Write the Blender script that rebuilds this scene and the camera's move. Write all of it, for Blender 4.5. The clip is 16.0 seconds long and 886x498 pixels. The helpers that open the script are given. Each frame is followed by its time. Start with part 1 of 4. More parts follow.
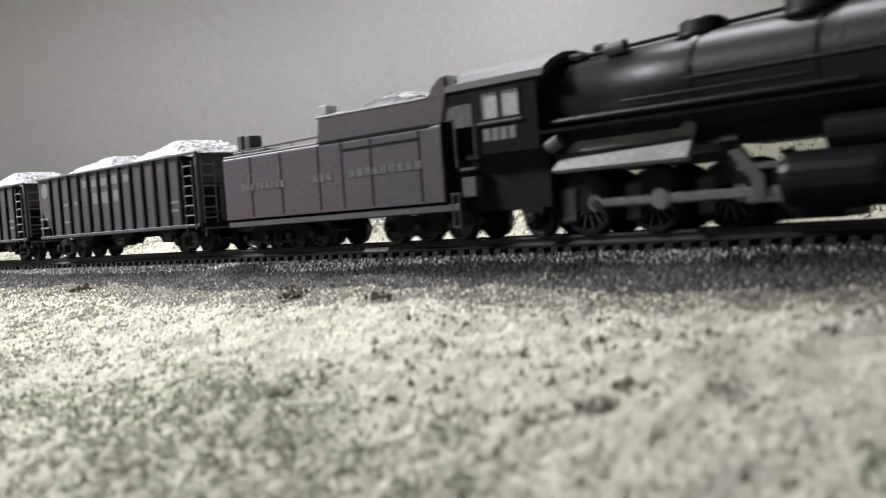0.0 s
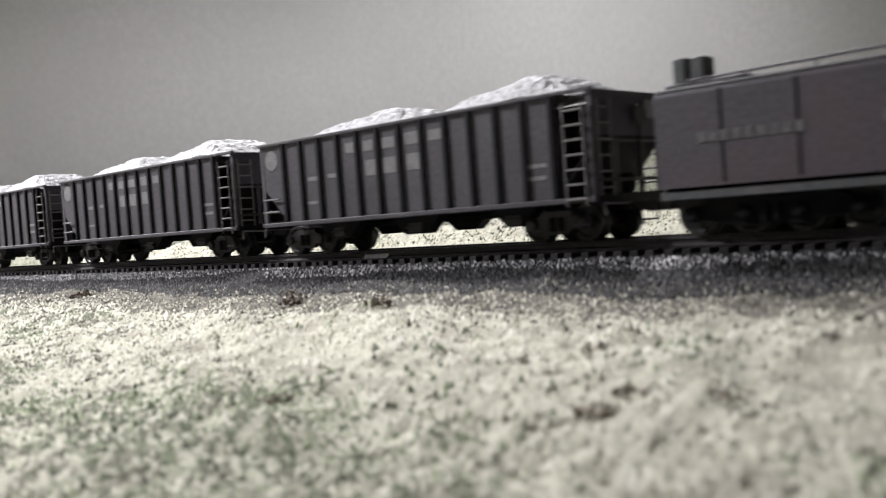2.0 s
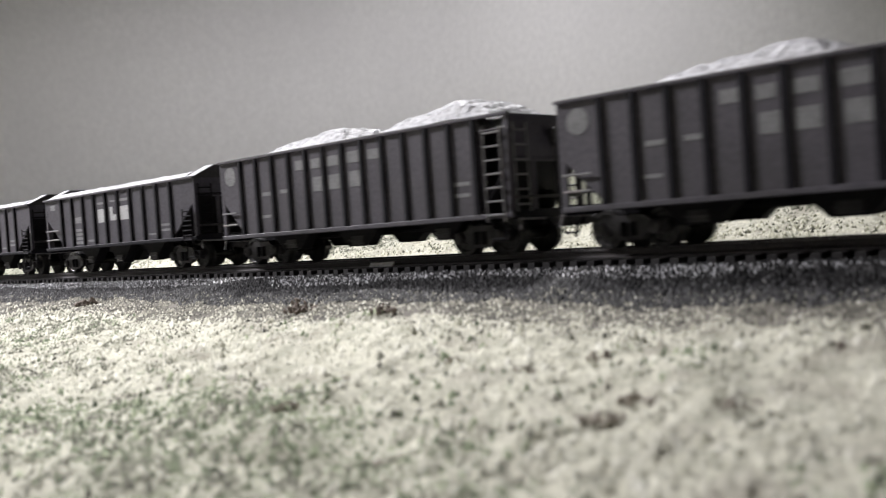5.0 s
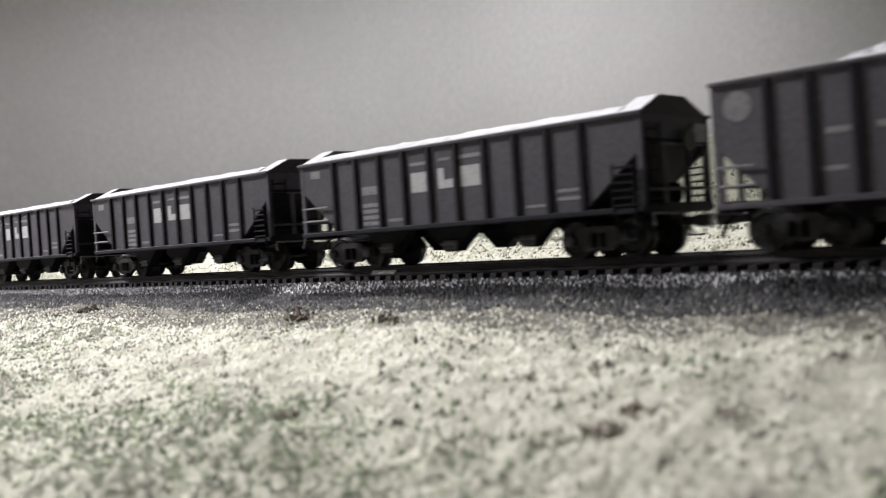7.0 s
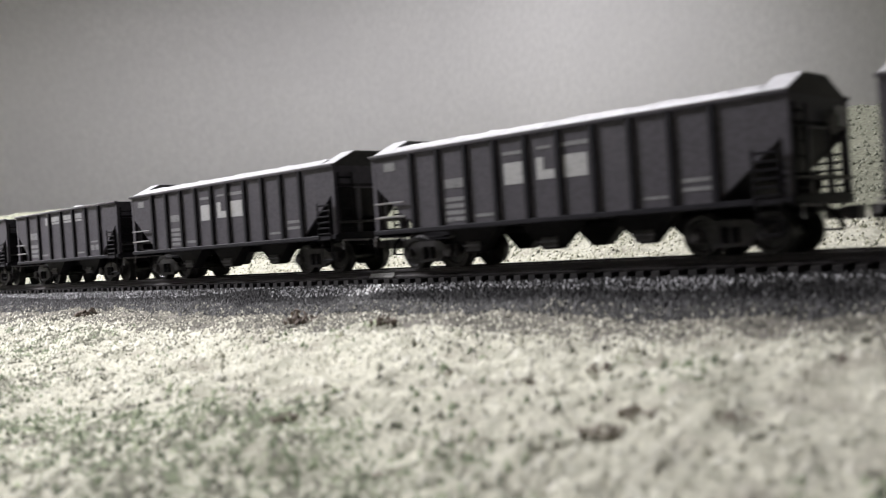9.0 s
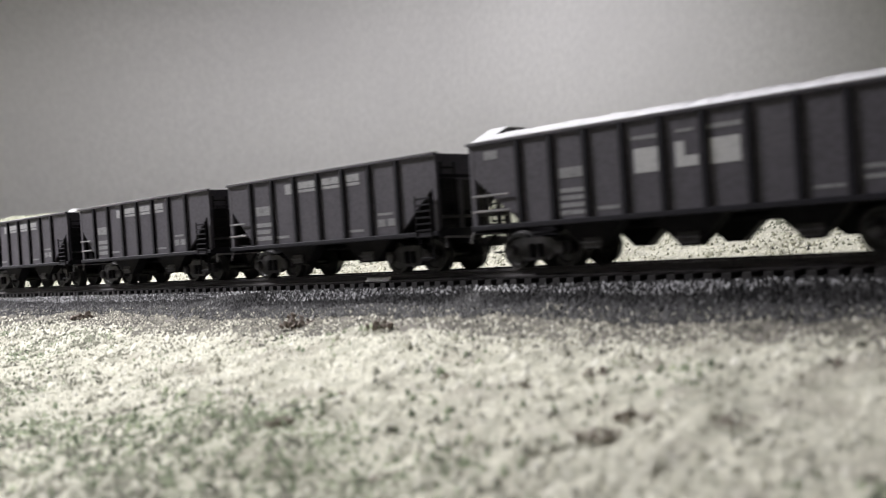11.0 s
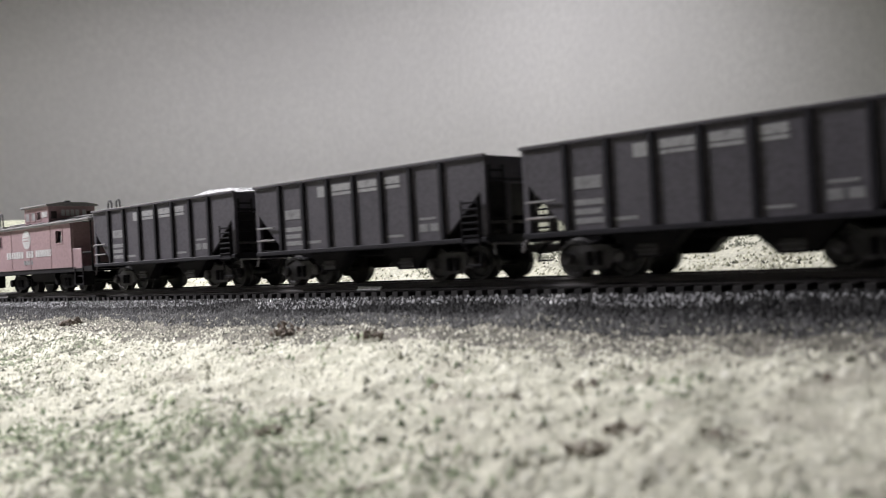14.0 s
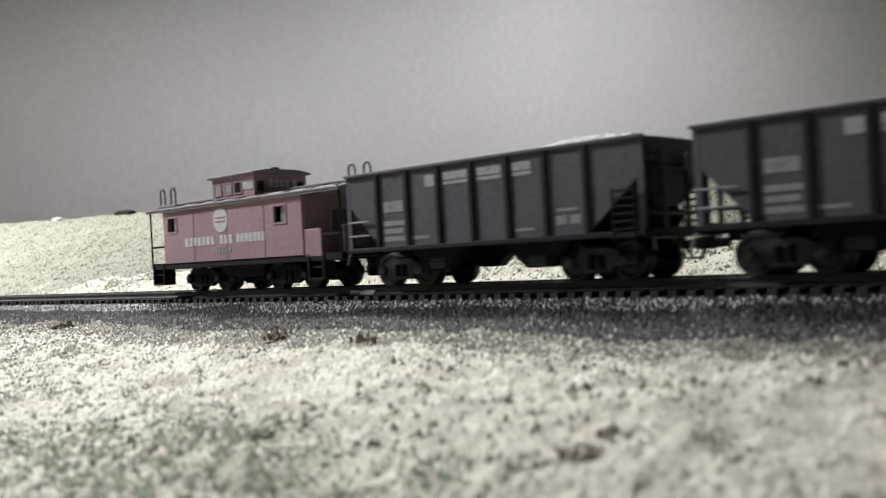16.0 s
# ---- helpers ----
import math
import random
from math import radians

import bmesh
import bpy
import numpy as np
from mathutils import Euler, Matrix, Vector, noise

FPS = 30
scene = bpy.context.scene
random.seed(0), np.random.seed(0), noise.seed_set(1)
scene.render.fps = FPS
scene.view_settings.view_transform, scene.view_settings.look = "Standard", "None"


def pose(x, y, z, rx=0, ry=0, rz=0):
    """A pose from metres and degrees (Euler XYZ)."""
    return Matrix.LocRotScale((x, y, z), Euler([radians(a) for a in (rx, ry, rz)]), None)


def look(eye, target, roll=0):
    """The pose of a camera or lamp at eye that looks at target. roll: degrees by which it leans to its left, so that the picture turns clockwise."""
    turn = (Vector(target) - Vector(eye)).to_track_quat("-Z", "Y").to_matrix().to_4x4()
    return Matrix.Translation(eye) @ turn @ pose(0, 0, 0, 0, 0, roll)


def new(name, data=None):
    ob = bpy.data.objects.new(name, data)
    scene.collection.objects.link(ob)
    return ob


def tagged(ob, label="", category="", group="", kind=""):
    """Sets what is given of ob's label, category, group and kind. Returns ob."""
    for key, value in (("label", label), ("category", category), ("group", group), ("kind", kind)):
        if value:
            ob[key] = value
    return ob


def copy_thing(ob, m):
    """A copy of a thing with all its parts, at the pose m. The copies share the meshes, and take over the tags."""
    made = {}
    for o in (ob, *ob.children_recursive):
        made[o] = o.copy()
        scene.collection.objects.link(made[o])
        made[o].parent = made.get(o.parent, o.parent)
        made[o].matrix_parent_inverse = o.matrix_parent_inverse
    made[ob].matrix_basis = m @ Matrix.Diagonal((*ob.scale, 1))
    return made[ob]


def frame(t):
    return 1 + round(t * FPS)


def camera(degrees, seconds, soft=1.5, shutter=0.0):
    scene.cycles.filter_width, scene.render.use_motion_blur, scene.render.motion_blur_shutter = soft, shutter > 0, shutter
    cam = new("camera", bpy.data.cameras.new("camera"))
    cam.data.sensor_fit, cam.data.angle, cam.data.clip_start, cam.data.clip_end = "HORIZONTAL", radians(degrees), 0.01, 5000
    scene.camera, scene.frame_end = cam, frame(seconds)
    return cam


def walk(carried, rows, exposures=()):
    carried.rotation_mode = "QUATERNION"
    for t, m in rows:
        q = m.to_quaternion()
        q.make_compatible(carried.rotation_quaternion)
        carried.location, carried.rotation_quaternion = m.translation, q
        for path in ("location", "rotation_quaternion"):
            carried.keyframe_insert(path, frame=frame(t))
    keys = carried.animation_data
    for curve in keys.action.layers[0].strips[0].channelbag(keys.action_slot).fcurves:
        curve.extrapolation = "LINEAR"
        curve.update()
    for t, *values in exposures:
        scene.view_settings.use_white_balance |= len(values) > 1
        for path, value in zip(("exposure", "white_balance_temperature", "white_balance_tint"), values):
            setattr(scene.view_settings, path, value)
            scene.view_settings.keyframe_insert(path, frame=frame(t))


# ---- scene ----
# camera: a phone held low beside the layout, drifting a little in aim
cam = camera(49.68, 16.0, soft=1.00, shutter=0.50)
EYE = (0.0, -0.2273, 0.0087)
AIM = [  # seconds, turn to the left, tilt up, lean
    (0, 43.875, -2.105, -4.233),
    (0.5, 43.878, -2.067, -4.317),
    (1, 43.862, -1.908, -4.107),
    (1.5, 43.809, -1.838, -4.372),
    (2, 43.849, -1.731, -4.225),
    (2.5, 43.865, -1.739, -4.355),
    (3, 43.906, -1.692, -4.446),
    (3.5, 44.033, -1.627, -4.420),
    (4, 44.068, -1.455, -4.295),
    (6.5, 44.263, -0.840, -4.046),
    (7, 44.224, -0.701, -3.900),
    (7.5, 44.179, -0.710, -4.093),
    (8, 44.188, -0.752, -4.215),
    (8.5, 44.118, -0.582, -4.096),
    (9, 44.110, -0.517, -3.983),
    (11.5, 43.774, -0.171, -3.796),
    (12, 43.724, -0.002, -3.571),
    (12.5, 43.638, 0.112, -3.482),
    (13, 43.533, 0.128, -3.272),
    (13.5, 43.425, 0.171, -3.214),
    (14, 43.343, 0.259, -3.208),
    (14.5, 43.316, 0.272, -3.201),
    (15, 43.212, 0.399, -3.107),
    (15.5, 43.182, 0.464, -2.979),
    (16, 42.913, 0.470, -3.116),
]


def aim(turn, tilt, lean):
    a, b = radians(turn), radians(tilt)
    to = (EYE[0] - math.sin(a) * math.cos(b), EYE[1] + math.cos(a) * math.cos(b), EYE[2] + math.sin(b))
    return look(EYE, to, lean)


walk(cam, [(t, aim(a, b, c)) for t, a, b, c in AIM])

# how far the train has gone, in metres, at each time
RUN = [(0, 0.0000), (0.5, 0.0480), (1, 0.0956), (1.5, 0.1420), (2, 0.1905), (2.5, 0.2385), (3, 0.2860), (3.5, 0.3352), (4, 0.3842), (6.5, 0.6500), (7, 0.6995), (7.5, 0.7497), (8, 0.7989), (8.5, 0.8489), (9, 0.8991), (11.5, 1.1526), (12, 1.1986), (12.5, 1.2434), (13, 1.2871), (13.5, 1.3324), (14, 1.3783), (14.5, 1.4231), (15, 1.4669), (15.5, 1.5137), (16, 1.5586)]

# ---- light: ceiling lamps over the hill and in the room towards the rear of the train, in a closed room; added: a wash on the backdrop, and a spot pool on the foreground for edge fall-off ----
world = bpy.data.worlds.new("room_air")
scene.world = world
world.use_nodes = True
world.node_tree.nodes["Background"].inputs[0].default_value = (0.9, 0.95, 1, 1)
world.node_tree.nodes["Background"].inputs[1].default_value = 0.02

for lamp_at, lamp_aim, watts, spread, size in (((-0.80, 0.46, 1.27), (-0.70, 0.16, 0.0), 10.0, 150, (0.50, 0.16)),  # over the hill
                                               ((-0.80, 0.50, 1.27), (-2.00, 1.60, -0.25), 6.8, 84, (0.40, 0.12)),  # added to brighten the backdrop
                                               ((-1.70, -0.70, 1.27), (-1.25, -0.26, 0.0), 32.0, 76, (0.40, 0.16))):  # in the room, towards the rear of the train
    lamp_data = bpy.data.lights.new("ceiling_lamp", "AREA")
    lamp_data.shape, lamp_data.size, lamp_data.size_y = "RECTANGLE", *size
    lamp_data.spread = radians(spread)
    lamp_data.energy, lamp_data.color = watts, (1.0, 0.975, 1.03)
    lamp = new("ceiling_lamp", lamp_data)
    lamp.matrix_world = look(lamp_at, lamp_aim)
# added spot with no known fitting: its pool imitates darker edges of view
spot_data = bpy.data.lights.new("ceiling_spot", "SPOT")
spot_data.energy, spot_data.color, spot_data.shadow_soft_size = 53.0, (1.0, 0.985, 0.98), 0.03
spot_data.spot_size, spot_data.spot_blend = radians(13.5), 1.0
spot = new("ceiling_spot", spot_data)
spot.matrix_world = look((-0.72, 0.56, 1.27), (-0.245, -0.085, -0.02))
scene.view_settings.exposure = 0.0

cam.data.dof.use_dof = True
cam.data.dof.focus_distance = 0.42
cam.data.dof.aperture_fstop = 23


# ---- materials ----
def shader(name, base, rough=0.6, metal=0.0, spots=(), grain=900.0, vary=0.25, bump=0.0, rand="", rand_cols=(), gloss=0.5):
    """A surface with two scales of variation; spots: (scale, colour, amount, low, high) stains; rand: 'island' or 'object'."""
    m = bpy.data.materials.new(name)
    m.use_nodes = True
    nt = m.node_tree
    N, K = nt.nodes, nt.links
    p = N["Principled BSDF"]
    p.inputs["Roughness"].default_value, p.inputs["Metallic"].default_value = rough, metal
    p.inputs["Specular IOR Level"].default_value = gloss
    co = N.new("ShaderNodeTexCoord")
    if rand:
        src = N.new("ShaderNodeNewGeometry").outputs["Random Per Island"] if rand == "island" else N.new("ShaderNodeObjectInfo").outputs["Random"]
        ramp = N.new("ShaderNodeValToRGB")
        el = ramp.color_ramp.elements
        el[0].position, el[0].color = rand_cols[0][0], (*rand_cols[0][1], 1)
        el[1].position, el[1].color = rand_cols[-1][0], (*rand_cols[-1][1], 1)
        for pos, col in rand_cols[1:-1]:
            e = el.new(pos)
            e.color = (*col, 1)
        K.new(src, ramp.inputs[0])
        col = ramp.outputs[0]
    else:
        rgb = N.new("ShaderNodeRGB")
        rgb.outputs[0].default_value = (*base, 1)
        col = rgb.outputs[0]
    fine = N.new("ShaderNodeTexNoise")
    fine.inputs["Scale"].default_value, fine.inputs["Detail"].default_value = grain, 4
    K.new(co.outputs["Object"], fine.inputs["Vector"])
    mr = N.new("ShaderNodeMapRange")
    mr.inputs[3].default_value, mr.inputs[4].default_value = 1 - vary, 1 + vary
    mr.inputs[1].default_value, mr.inputs[2].default_value = 0.3, 0.7
    K.new(fine.outputs[0], mr.inputs[0])
    mul = N.new("ShaderNodeVectorMath")
    mul.operation = "SCALE"
    K.new(col, mul.inputs[0])
    K.new(mr.outputs[0], mul.inputs["Scale"])
    col = mul.outputs[0]
    for scale, c, amount, low, high in spots:
        n = N.new("ShaderNodeTexNoise")
        n.inputs["Scale"].default_value, n.inputs["Detail"].default_value = scale, 5
        K.new(co.outputs["Object"], n.inputs["Vector"])
        r = N.new("ShaderNodeMapRange")
        r.inputs[1].default_value, r.inputs[2].default_value, r.inputs[4].default_value = low, high, amount
        K.new(n.outputs[0], r.inputs[0])
        mix = N.new("ShaderNodeMix")
        mix.data_type = "RGBA"
        K.new(r.outputs[0], mix.inputs[0])
        K.new(col, mix.inputs[6])
        mix.inputs[7].default_value = (*c, 1)
        col = mix.outputs[2]
    K.new(col, p.inputs["Base Color"])
    if bump:
        b = N.new("ShaderNodeBump")
        b.inputs["Strength"].default_value, b.inputs["Distance"].default_value = bump, 0.0004
        K.new(fine.outputs[0], b.inputs["Height"])
        K.new(b.outputs[0], p.inputs["Normal"])
    return m


HOPPER_PAINT = shader("weathered_grey_black_paint", (0.078, 0.071, 0.085), 0.55, spots=[(60, (0.115, 0.108, 0.122), 0.5, 0.45, 0.75), (25, (0.03, 0.028, 0.028), 0.5, 0.5, 0.7)], grain=700, bump=0.15)
BLACK_PAINT = shader("black_paint", (0.060, 0.055, 0.067), 0.52, spots=[(50, (0.09, 0.084, 0.098), 0.5, 0.45, 0.75)], grain=800, bump=0.1)
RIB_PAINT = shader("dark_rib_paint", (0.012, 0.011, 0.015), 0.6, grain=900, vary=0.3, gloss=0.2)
TENDER_PAINT = shader("satin_black_tender_paint", (0.088, 0.081, 0.096), 0.48, spots=[(40, (0.13, 0.083, 0.088), 0.5, 0.45, 0.7)], grain=700, bump=0.1)
LOCO_BLACK = shader("glossy_boiler_black", (0.011, 0.0105, 0.012), 0.38, spots=[(90, (0.025, 0.024, 0.028), 0.4, 0.5, 0.75)], grain=600, bump=0.3, gloss=0.18)
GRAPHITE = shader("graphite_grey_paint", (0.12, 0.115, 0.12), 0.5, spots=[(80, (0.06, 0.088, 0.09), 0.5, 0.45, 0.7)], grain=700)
# lighter than GRAPHITE: overhead light on the sloped ash pan, put into colour
ASH_PAN_LIT = shader("ash_pan_grey_lit", (0.32, 0.315, 0.315), 0.55, spots=[(70, (0.14, 0.135, 0.135), 0.5, 0.45, 0.7)], grain=700)
ROD_STEEL = shader("dull_rod_steel", (0.24, 0.23, 0.235), 0.45, metal=0.5, spots=[(150, (0.12, 0.11, 0.11), 0.5, 0.45, 0.7)])
UNDER_BLACK = shader("grimy_underframe_black", (0.009, 0.008, 0.010), 0.6, spots=[(120, (0.028, 0.025, 0.025), 0.5, 0.5, 0.75)], vary=0.35, gloss=0.15)
# worn ladder paint, also used for highlights painted along top edges
LADDER_AND_EDGE_LIGHT = shader("worn_ladder_and_edge_light", (0.22, 0.215, 0.22), 0.5, spots=[(200, (0.34, 0.27, 0.26), 0.5, 0.5, 0.75)])
TRUCK_GREY = shader("dusty_truck_casting", (0.036, 0.033, 0.035), 0.5, spots=[(200, (0.10, 0.09, 0.09), 0.5, 0.5, 0.75)], vary=0.35)
WHEEL_STEEL = shader("worn_wheel_steel", (0.055, 0.053, 0.053), 0.38, metal=0.4, spots=[(300, (0.02, 0.019, 0.019), 0.8, 0.42, 0.6)])
LETTER_GREY = shader("faded_grey_lettering", (0.22, 0.22, 0.225), 0.6, grain=2500, vary=0.4, spots=[(500, (0.10, 0.10, 0.105), 0.6, 0.5, 0.75)])
LETTER_DIM = shader("worn_dim_lettering", (0.15, 0.145, 0.15), 0.6, grain=2500, vary=0.5, spots=[(450, (0.07, 0.068, 0.075), 0.8, 0.48, 0.66)])
LETTER_MID = shader("chalky_lettering", (0.30, 0.30, 0.305), 0.6, grain=2500, vary=0.4, spots=[(500, (0.13, 0.13, 0.135), 0.7, 0.5, 0.7)])
LETTER_WHITE = shader("white_lettering", (0.46, 0.46, 0.46), 0.6, grain=2500, vary=0.3, spots=[(500, (0.2, 0.2, 0.2), 0.5, 0.55, 0.75)])
# pale stands for strong top light on the heaps, put into colour
LOAD_TOP_LIT = shader("crushed_load_top_lit", (0.60, 0.60, 0.61), 0.5, grain=1300, vary=0.35, bump=0.8, spots=[(650, (0.16, 0.16, 0.165), 0.7, 0.54, 0.66)])
LOAD_FLAT = shader("smooth_pale_load", (0.52, 0.52, 0.53), 0.5, grain=900, vary=0.15, spots=[(120, (0.25, 0.25, 0.26), 0.5, 0.6, 0.75)])
COAL = shader("glinting_coal", (0.11, 0.11, 0.12), 0.35, grain=1500, vary=0.5, bump=0.8)
CABOOSE_RED = shader("faded_caboose_red", (0.275, 0.182, 0.192), 0.6, grain=700, spots=[(45, (0.22, 0.145, 0.153), 0.6, 0.45, 0.7), (180, (0.35, 0.24, 0.243), 0.2, 0.55, 0.75)], vary=0.12, bump=0.05)
ROOF_GREY = shader("dusty_roof_black", (0.16, 0.155, 0.155), 0.5, spots=[(90, (0.22, 0.21, 0.2), 0.5, 0.5, 0.75)])
DARK_GLASS = shader("dark_cab_interior", (0.03, 0.02, 0.02), 0.15, vary=0.1)
BRIGHT_METAL = shader("bright_worn_metal", (0.55, 0.55, 0.55), 0.35, metal=0.8)
RAIL_STEEL = shader("dark_weathered_rail", (0.080, 0.074, 0.074), 0.45, metal=0.4, spots=[(160, (0.10, 0.085, 0.08), 0.5, 0.5, 0.75)])
RAIL_SHINE = shader("worn_rail_head", (0.34, 0.33, 0.33), 0.32, metal=0.85, spots=[(120, (0.14, 0.13, 0.13), 0.6, 0.5, 0.7)])
TIE_BROWN = shader("black_brown_plastic_tie", (0.022, 0.019, 0.018), 0.65, rand="object", rand_cols=[(0.0, (0.012, 0.011, 0.011)), (1.0, (0.034, 0.031, 0.030))], vary=0.3, grain=1500, gloss=0.3)
GROUND_EARTH = shader("painted_scenery_earth", (0.55, 0.54, 0.44), 0.95, grain=900, vary=0.25, bump=0.3, spots=[(150, (0.26, 0.26, 0.20), 0.6, 0.48, 0.64), (62, (0.26, 0.24, 0.19), 0.6, 0.52, 0.66)])
EARTH_BROWN = shader("grey_brown_earth", (0.11, 0.104, 0.084), 0.95, grain=900, vary=0.4, bump=0.4, spots=[(120, (0.26, 0.24, 0.21), 0.6, 0.48, 0.66), (60, (0.06, 0.055, 0.052), 0.6, 0.52, 0.68)])
HILL_EARTH = shader("hillside_earth", (0.19, 0.195, 0.14), 0.95, grain=500, vary=0.3, bump=0.3, spots=[(14, (0.25, 0.25, 0.185), 0.6, 0.48, 0.66), (40, (0.12, 0.125, 0.08), 0.5, 0.54, 0.7)])
BALLAST_BED = shader("dark_cinder_bed", (0.020, 0.019, 0.022), 0.9, grain=900, vary=0.5, bump=0.6)
GRASS_GRAINS = shader("mixed_turf_crumbs", (0.3, 0.3, 0.2), 0.9, spots=[(150, (0.29, 0.29, 0.22), 0.55, 0.48, 0.64), (62, (0.34, 0.315, 0.265), 0.6, 0.54, 0.68), (260, (0.70, 0.69, 0.62), 0.5, 0.58, 0.7)], rand="island", vary=0.2, grain=1200, rand_cols=[
    (0.0, (0.20, 0.197, 0.145)), (0.07, (0.36, 0.352, 0.27)), (0.22, (0.52, 0.51, 0.41)), (0.6, (0.62, 0.61, 0.50)), (1.0, (0.74, 0.73, 0.63))])
GREEN_GRAINS = shader("green_turf_crumbs", (0.3, 0.3, 0.2), 0.9, spots=[(150, (0.13, 0.15, 0.09), 0.7, 0.47, 0.62)], rand="island", vary=0.2, grain=1200, rand_cols=[
    (0.0, (0.040, 0.052, 0.028)), (0.2, (0.10, 0.128, 0.072)), (0.6, (0.20, 0.24, 0.145)), (1.0, (0.38, 0.42, 0.28))])
VERGE_GRAINS = shader("verge_turf_crumbs", (0.3, 0.3, 0.2), 0.9, rand="island", vary=0.2, grain=1200, rand_cols=[
    (0.0, (0.03, 0.03, 0.02)), (0.16, (0.16, 0.165, 0.10)), (0.34, (0.46, 0.455, 0.34)), (1.0, (0.64, 0.63, 0.52))])
# dull green, and darkened too for the lens fall-off at the left
HILL_GRAINS_DIMMED = shader("hillside_turf_dimmed", (0.3, 0.3, 0.2), 0.9, rand="island", vary=0.2, grain=1200, rand_cols=[
    (0.0, (0.045, 0.048, 0.031)), (0.2, (0.11, 0.117, 0.079)), (0.5, (0.185, 0.192, 0.138)), (1.0, (0.29, 0.292, 0.225))])
DARK_GRAINS = shader("dark_olive_turf_crumbs", (0.1, 0.1, 0.06), 0.9, rand="island", vary=0.2, grain=1200, rand_cols=[
    (0.0, (0.08, 0.08, 0.06)), (0.5, (0.19, 0.19, 0.14)), (1.0, (0.34, 0.335, 0.27))])
BROWN_GRAINS = shader("brown_earth_crumbs", (0.1, 0.08, 0.06), 0.9, spots=[(130, (0.06, 0.056, 0.044), 0.6, 0.5, 0.64), (90, (0.42, 0.405, 0.33), 0.5, 0.54, 0.68)], rand="island", vary=0.2, grain=1200, rand_cols=[
    (0.0, (0.022, 0.021, 0.016)), (0.35, (0.085, 0.080, 0.064)), (0.7, (0.22, 0.21, 0.165)), (1.0, (0.52, 0.50, 0.41))])
BALLAST_GRAINS = shader("dark_ballast_chips", (0.05, 0.05, 0.05), 0.6, rand="island", vary=0.2, grain=1500, rand_cols=[
    (0.0, (0.005, 0.005, 0.005)), (0.45, (0.018, 0.0176, 0.0178)), (0.72, (0.042, 0.041, 0.041)), (0.93, (0.075, 0.074, 0.074)), (1.0, (0.15, 0.148, 0.147))], gloss=0.12)
# glued chips, glossy, with the sheen of their glints also painted pale
SHEEN_CHIPS = shader("glued_chips_painted_sheen", (0.4, 0.4, 0.4), 0.28, rand="island", vary=0.2, grain=1500, rand_cols=[
    (0.0, (0.07, 0.07, 0.072)), (0.5, (0.32, 0.32, 0.325)), (1.0, (0.72, 0.72, 0.73))])
WALL_PAINT = shader("matt_backdrop_paint", (0.80, 0.79, 0.785), 0.9, grain=60, vary=0.05, spots=[(2.5, (0.72, 0.71, 0.71), 0.5, 0.45, 0.7)], bump=0.1)
ROOM_PAINT = shader("plain_room_paint", (0.32, 0.315, 0.325), 0.9, grain=40, vary=0.05)
MAT_BROWN = shader("pale_dried_mat", (0.36, 0.325, 0.275), 0.95, grain=1800, vary=0.5, bump=0.6)
TUFT_BROWN = shader("dried_brown_tuft", (0.20, 0.165, 0.14), 0.95, grain=1800, vary=0.6, bump=0.8)


# ---- building helpers ----
def mesh_of(name, bm, material, smooth=False):
    me = bpy.data.meshes.new(name)
    bm.normal_update()
    bm.to_mesh(me)
    bm.free()
    me.materials.append(material)
    if smooth:
        me.shade_smooth()
    return me


def part(name, bm, material, parent, label="", at=(0, 0, 0), smooth=False):
    ob = new(name, mesh_of(name, bm, material, smooth))
    ob.parent = parent
    ob.location = at
    return tagged(ob, label)


def box(bm, x0, x1, y0, y1, z0, z1, bevel=0.0):
    r = bmesh.ops.create_cube(bm, size=1, matrix=Matrix.Translation(((x0 + x1) / 2, (y0 + y1) / 2, (z0 + z1) / 2)) @ Matrix.Diagonal((x1 - x0, y1 - y0, z1 - z0, 1)))
    if bevel:
        es = list({e for v in r["verts"] for e in v.link_edges})
        bmesh.ops.bevel(bm, geom=es, offset=bevel, segments=1, affect="EDGES")
    return bm


def B(*spans, bevel=0.0):
    """A bmesh of one or more boxes, spans in millimetres."""
    bm = bmesh.new()
    for s in spans:
        box(bm, *[v * 0.001 for v in s], bevel=bevel * 0.001)
    return bm


def rod(bm, p, q, r, n=8):
    """A round bar from p to q, in millimetres."""
    p, q = Vector(p) * 0.001, Vector(q) * 0.001
    d = q - p
    m = Matrix.Translation((p + q) / 2) @ d.to_track_quat("Z", "Y").to_matrix().to_4x4()
    bmesh.ops.create_cone(bm, cap_ends=True, segments=n, radius1=r * 0.001, radius2=r * 0.001, depth=d.length, matrix=m)
    return bm


def rods(*bars, n=8):
    bm = bmesh.new()
    for p, q, r in bars:
        rod(bm, p, q, r, n)
    return bm


def prism(profile, a0, a1, axis="y"):
    """A closed profile, in millimetres, extruded from a0 to a1. axis 'y': profile is (x, z); 'x': profile is (y, z)."""
    bm = bmesh.new()
    put = (lambda u, w, a: (u, a, w)) if axis == "y" else (lambda u, w, a: (a, u, w))
    lo = [bm.verts.new(Vector(put(u, w, a0)) * 0.001) for u, w in profile]
    hi = [bm.verts.new(Vector(put(u, w, a1)) * 0.001) for u, w in profile]
    n = len(profile)
    bm.faces.new(lo)
    bm.faces.new(hi[::-1])
    for i in range(n):
        j = (i + 1) % n
        bm.faces.new((lo[j], lo[i], hi[i], hi[j]))
    bmesh.ops.recalc_face_normals(bm, faces=bm.faces[:])
    return bm


